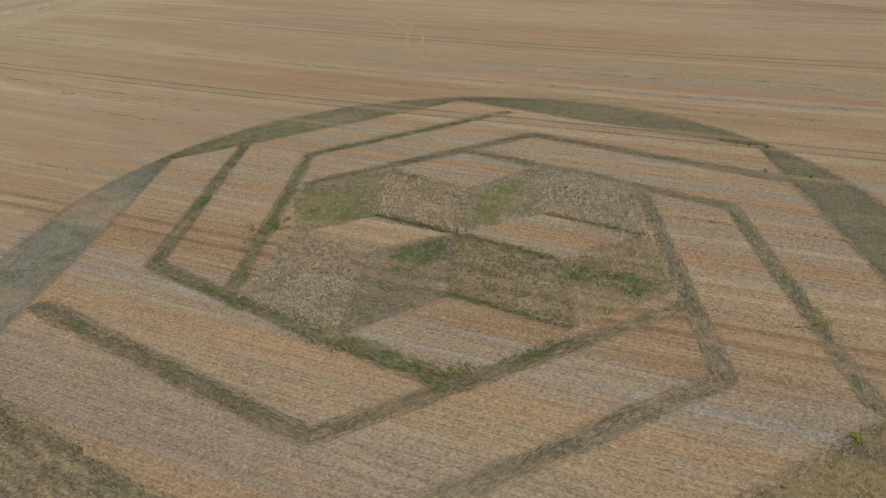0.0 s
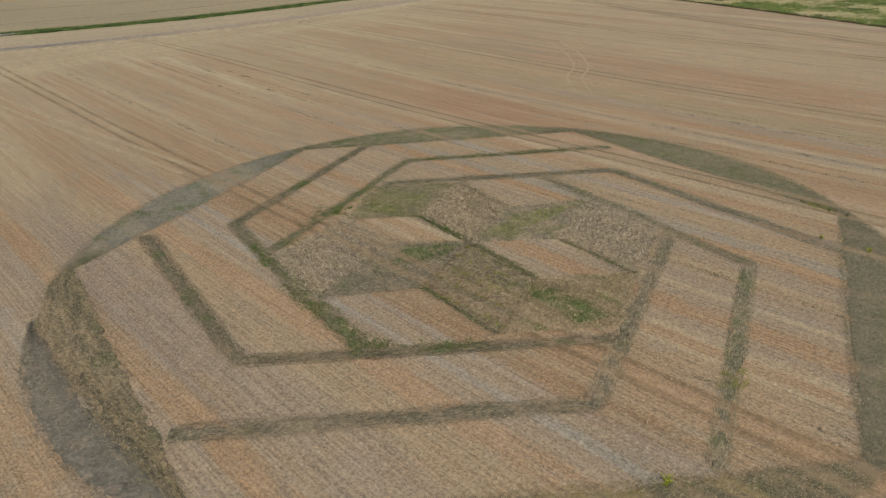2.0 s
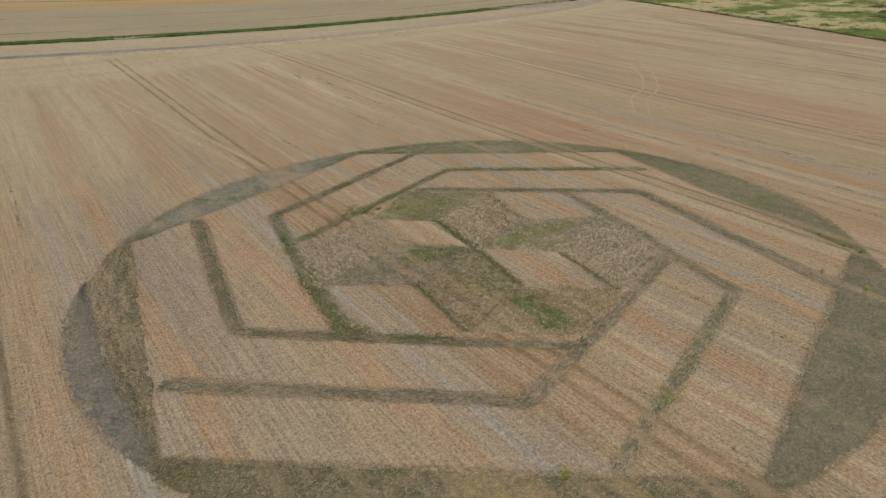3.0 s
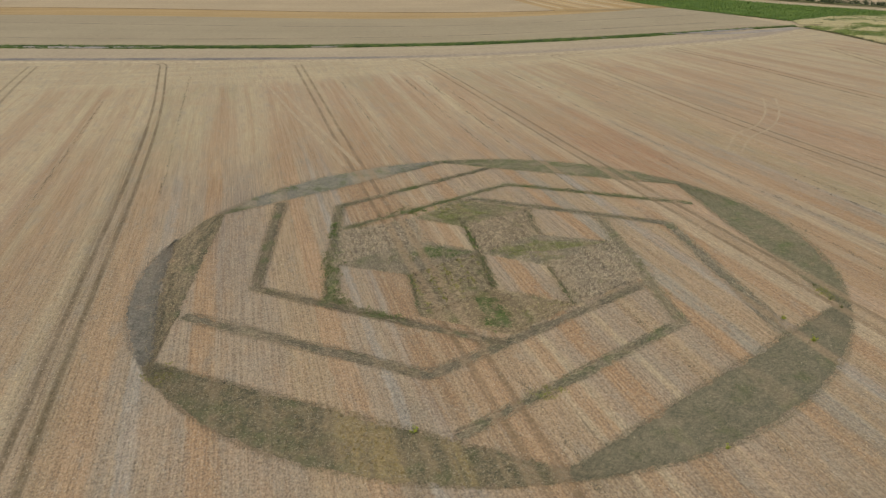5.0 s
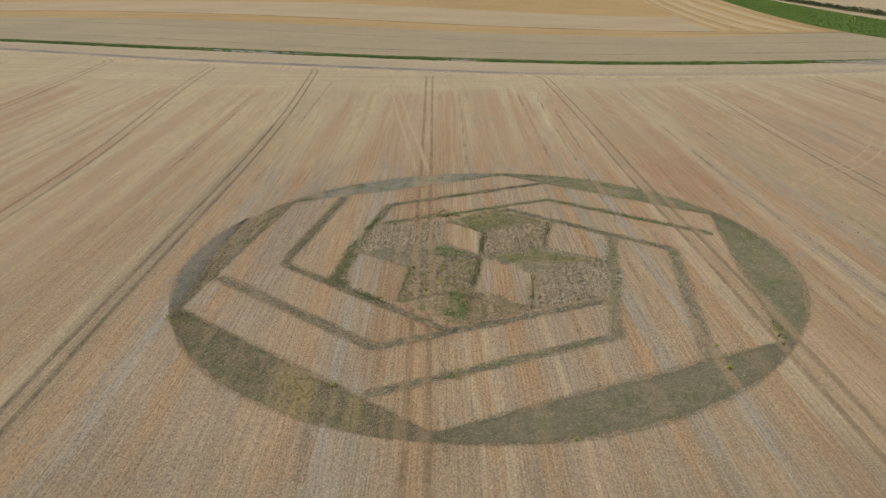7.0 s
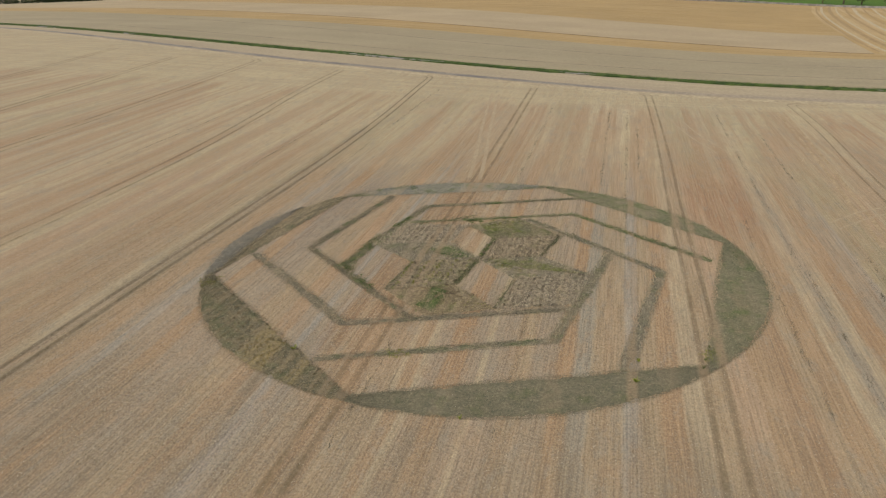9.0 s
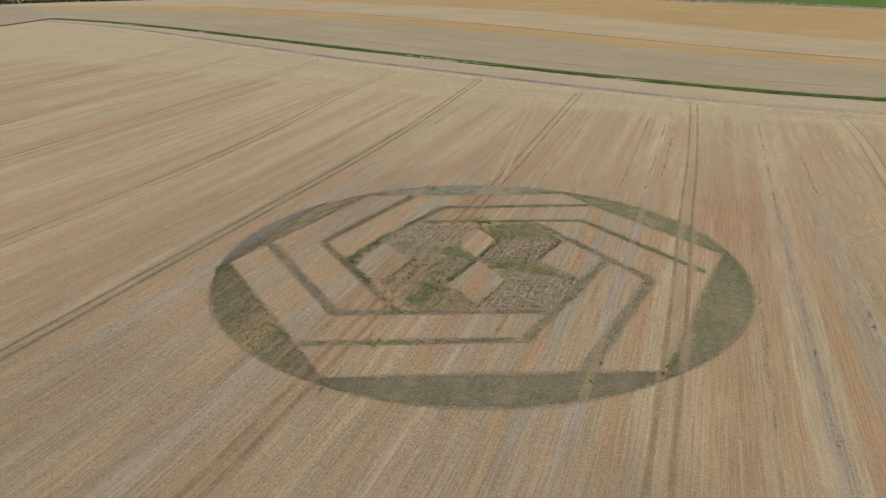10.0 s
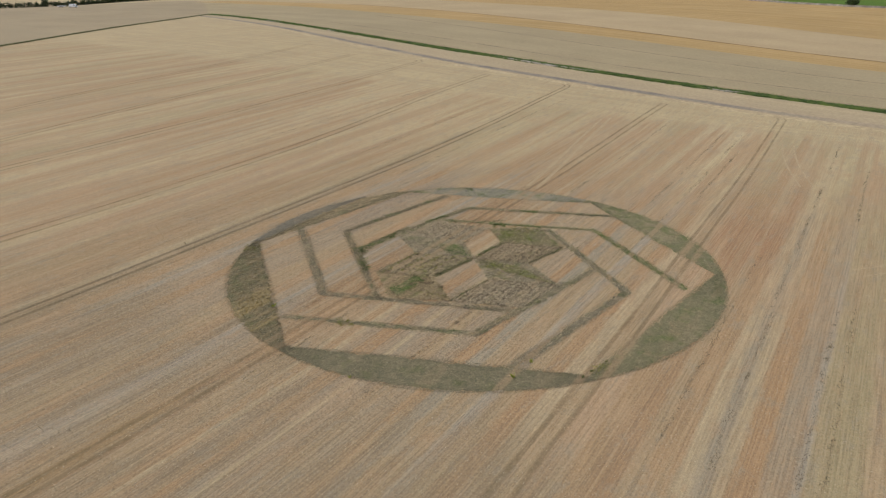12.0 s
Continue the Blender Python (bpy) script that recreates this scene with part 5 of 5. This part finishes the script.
def hedge(name, points, width, height, per_metre, size, label, seed, gaps=0.0):
    rng = np.random.default_rng(seed)
    line = along(smooth_line(points, 3.0), 2.2)
    keep = [q for q in line if wobble(q[0], q[1], 30, seed) > -1 + 2 * gaps]
    c, r = [], []
    for x, y in keep:
        hh = height * (0.7 + 0.5 * rng.random())
        for f in (0.3, 0.7):
            c.append((x + rng.normal(0, 0.3 * width), y + rng.normal(0, 0.3 * width), float(land(x, y)) + hh * f))
            r.append(0.5 * width * (0.8 + 0.4 * rng.random()))
    ob = triangles(name, leaf_cloud(c, r, int(len(keep) * 2.2 * per_metre), size, rng), crown_leaf)
    return tagged(ob, label, "hedge", kind="stuff")


hedge("hedge", HEDGE, 3.2, 3.4, 34, 1.0, "dark green field hedge in the distance", 51, 0.04)
verge_line = smooth_line([(140, 190), (100, 252), (80, 300), (60, 360), (34, 448), (15, 545)], 3.0)
tagged(loft("verge", offset(verge_line, 2.6), offset(verge_line, -2.6), mat_plain("rank verge grass", (0.085, 0.092, 0.034), (0.170, 0.160, 0.068), 0.2), 2.5, 1.0, 0.20, 0.4, 0.8, 71), "rank dark verge beside the green crop", "verge", kind="structure")
hedge("hedge", [(140, 190), (100, 252), (80, 300), (60, 360), (34, 448), (15, 545)], 2.8, 1.0, 60, 0.45, "low dark hedge along a green crop", 52, 0.2)


def tree(x, y, height, spread, label, name="tree", seed=0, trunk=0.25, leaf=None, low=0.40):
    """A tapered trunk with limbs and a crown of leaf clumps."""
    rng = np.random.default_rng(seed)
    z0 = float(land(x, y))
    bm = bmesh.new()

    def limb(p, q, r0, r1):
        p, q = np.asarray(p, float), np.asarray(q, float)
        lo = [bm.verts.new((p[0] + r0 * math.cos(t), p[1] + r0 * math.sin(t), p[2])) for t in np.arange(6) * math.pi / 3]
        hi = [bm.verts.new((q[0] + r1 * math.cos(t), q[1] + r1 * math.sin(t), q[2])) for t in np.arange(6) * math.pi / 3]
        for i in range(6):
            bm.faces.new((lo[i], lo[(i + 1) % 6], hi[(i + 1) % 6], hi[i]))

    fork = (0, 0, trunk * height)
    limb((0, 0, -0.2), fork, 0.05 * height, 0.035 * height)
    c, r = [], []
    for i in range(9):
        a = i * 2.4 + rng.random()
        e = (math.cos(a) * spread * (0.25 + 0.5 * rng.random()), math.sin(a) * spread * (0.25 + 0.5 * rng.random()), height * (low + 0.42 * rng.random()))
        limb(fork, e, 0.02 * height, 0.006 * height)
        c.append(e)
        r.append(spread * (0.30 + 0.22 * rng.random()))
    me = bpy.data.meshes.new("trunk")
    bm.to_mesh(me)
    bm.free()
    me.materials.append(bark)
    ob = new(name)
    ob.location = (x, y, z0)
    tagged(ob, label, name, "distant trees and bushes")
    under(new("trunk", me), ob)
    under(triangles("crown", leaf_cloud(c, r, 1400, 0.09 * spread + 0.15, rng), leaf or crown_leaf), ob)
    return ob


tree(-205, 500, 6.5, 4.2, "rounded dark green bush behind the stone wall", "bush", 61, 0.08, None, 0.18)
for k, (x, y, h) in enumerate([(-66, 569, 11), (-52, 572, 14), (-40, 574, 12), (-22, 566, 13), (2, 560, 15), (14, 575, 12)]):
    tree(x, y, h, 0.5 * h, "dark leafy tree beyond the golden field", "tree", 70 + k)
for k, (x, y, h) in enumerate([(-640, 26, 6), (-690, 90, 7), (-748, 284, 11), (-740, 262, 12), (-735, 272, 10), (-700, 330, 9), (-730, 160, 7)]):
    tree(x, y, h, 0.5 * h, "dark tree standing in the distant hedge", "tree", 80 + k)


for k, (x, y, h) in enumerate([(93.5, 92, 1.0), (96, 84, 0.9), (114, 90, 1.2), (121, 95, 1.3), (126, 104, 1.2)]):
    shrub = tree(x, y, 1.4 * h, 1.9 * h, "low dark green scrub in the rough meadow", "shrub", 120 + k, 0.15, dull_leaf)
    shrub.scale = (1.0, 1.0, 0.36)


# ---- stone wall ----
def stone_wall(points, seed):
    rng = np.random.default_rng(seed)
    line = along(points, 3.0)
    thing = tagged(new("stone_wall"), "long grey dry-stone wall between the fields", "wall", kind="structure")
    mats = mat_plain("wall stone", (0.180, 0.165, 0.145), (0.330, 0.305, 0.270), 0.4)
    left, right = offset(line, 0.5), offset(line, -0.5)
    n = len(line)
    z = land(line[:, 0], line[:, 1])
    top = z + 1.35 + 0.25 * rng.random(n)
    v = np.concatenate([np.c_[left, z - 0.1], np.c_[left * 0.7 + right * 0.3, top], np.c_[left * 0.3 + right * 0.7, top], np.c_[right, z - 0.1]])
    f = [(k * n + i, k * n + i + 1, (k + 1) * n + i + 1, (k + 1) * n + i) for k in range(3) for i in range(n - 1)]
    under(sheet("wall_body", v, f, mats), thing)
    return thing


stone_wall(WALL, 91)


# ---- things on the far farm ----
def box(bm, x0, x1, y0, y1, z0, z1, taper=0.0):
    lo = [bm.verts.new(c) for c in ((x0, y0, z0), (x1, y0, z0), (x1, y1, z0), (x0, y1, z0))]
    hi = [bm.verts.new(c) for c in ((x0 + taper, y0 + taper, z1), (x1 - taper, y0 + taper, z1), (x1 - taper, y1 - taper, z1), (x0 + taper, y1 - taper, z1))]
    bm.faces.new(lo[::-1])
    bm.faces.new(hi)
    for i in range(4):
        bm.faces.new((lo[i], lo[(i + 1) % 4], hi[(i + 1) % 4], hi[i]))


def part(name, bm, material, parent, label=""):
    me = bpy.data.meshes.new(name)
    bm.to_mesh(me)
    bm.free()
    me.materials.append(material)
    return under(new(name, me), parent, label)


def boxes(name, dims, material, parent, label="", bevel=0.06):
    bm = bmesh.new()
    box(bm, *dims)
    if bevel:
        bmesh.ops.bevel(bm, geom=bm.edges[:], offset=bevel, segments=2, affect="EDGES")
    return part(name, bm, material, parent, label)


white_paint = mat_plain("white vehicle paint", (0.74, 0.76, 0.80), (0.80, 0.81, 0.83), 0.8, 0.35, 0.5, 0.0)
glass_and_shade = mat_plain("dark window glass and doorway shade", (0.02, 0.03, 0.05), (0.03, 0.04, 0.07), 1.0, 0.1, 0.5, 0.0)
rubber = mat_plain("tyre rubber", (0.02, 0.02, 0.02), (0.04, 0.04, 0.04), 3.0, 0.8)
barn_wall = mat_plain("weathered barn boards", (0.12, 0.12, 0.12), (0.20, 0.19, 0.18), 0.5)
barn_roof = mat_plain("pale metal roof", (0.66, 0.70, 0.76), (0.76, 0.79, 0.84), 0.2, 0.4, 0.5)


def wheels(thing, spots, radius):
    for x, y in spots:
        bm = bmesh.new()
        bmesh.ops.create_cone(bm, cap_ends=True, segments=16, radius1=radius, radius2=radius, depth=0.24)
        bmesh.ops.rotate(bm, verts=bm.verts, matrix=Matrix.Rotation(radians(90), 3, "X"))
        bmesh.ops.translate(bm, verts=bm.verts, vec=(x, y, radius))
        part("wheel", bm, rubber, thing)


def van(x, y, turn):
    ob = tagged(new("van"), "white van parked beside the distant hedge", "van")
    boxes("body", (-3.2, 2.0, -1.05, 1.05, 0.45, 2.75, 0.10), white_paint, ob)
    boxes("cab", (2.0, 3.4, -1.02, 1.02, 0.45, 2.05, 0.28), white_paint, ob)
    boxes("windscreen", (2.6, 3.3, -0.85, 0.85, 1.35, 1.98, 0.12), glass_and_shade, ob, "dark windscreen", 0.02)
    for s in (-1, 1):
        boxes("side_window", (1.2, 1.9, s * 1.04 - 0.03, s * 1.04 + 0.03, 1.5, 2.2, 0.0), glass_and_shade, ob, "dark side window", 0.0)
    wheels(ob, [(-2.2, -0.95), (-2.2, 0.95), (2.4, -0.95), (2.4, 0.95)], 0.42)
    ob.matrix_world = pose(x, y, float(land(x, y)) + 0.08, 0, 0, turn)


def trailer(x, y, turn):
    ob = tagged(new("trailer"), "low pale trailer parked beside the distant hedge", "trailer")
    boxes("bed", (-3.4, 3.0, -1.15, 1.15, 0.75, 1.35, 0.05), white_paint, ob)
    boxes("drawbar", (3.0, 4.6, -0.08, 0.08, 0.70, 0.85, 0.0), barn_wall, ob, "dark steel drawbar", 0.0)
    wheels(ob, [(-1.6, -1.0), (-1.6, 1.0), (-0.4, -1.0), (-0.4, 1.0)], 0.45)
    ob.matrix_world = pose(x, y, float(land(x, y)) + 0.08, 0, 0, turn)


def barn(x, y, turn):
    ob = tagged(new("barn"), "long low barn with a pale metal roof", "barn")
    boxes("wall", (-21, 21, -6.5, 6.5, 0, 3.4), barn_wall, ob)
    bm = bmesh.new()
    v = [bm.verts.new(c) for c in ((-21.6, -7.1, 3.3), (21.6, -7.1, 3.3), (21.6, 0, 5.6), (-21.6, 0, 5.6), (21.6, 7.1, 3.3), (-21.6, 7.1, 3.3))]
    w = [bm.verts.new((q.co.x, q.co.y, q.co.z - 0.15)) for q in v]
    for f in ((0, 1, 2, 3), (3, 2, 4, 5)):
        bm.faces.new([v[i] for i in f])
        bm.faces.new([w[i] for i in f[::-1]])
    for a, b in ((0, 1), (1, 2), (2, 4), (4, 5), (5, 3), (3, 0)):
        bm.faces.new((v[b], v[a], w[a], w[b]))
    part("roof", bm, barn_roof, ob, "pale metal roof")
    # closed dark panels: the shade inside open doorways, put into the colour
    for k in range(5):
        boxes("doorway_shade", (-18 + 8 * k, -15 + 8 * k, -6.62, -6.5, 0, 2.9), glass_and_shade, ob, "dark panel standing in for the shade of an open doorway", 0.0)
    ob.matrix_world = pose(x, y, float(land(x, y)), 0, 0, turn)


van(-600, 42, 47)
trailer(-610, 35, 47)
barn(-722, 306, 49)
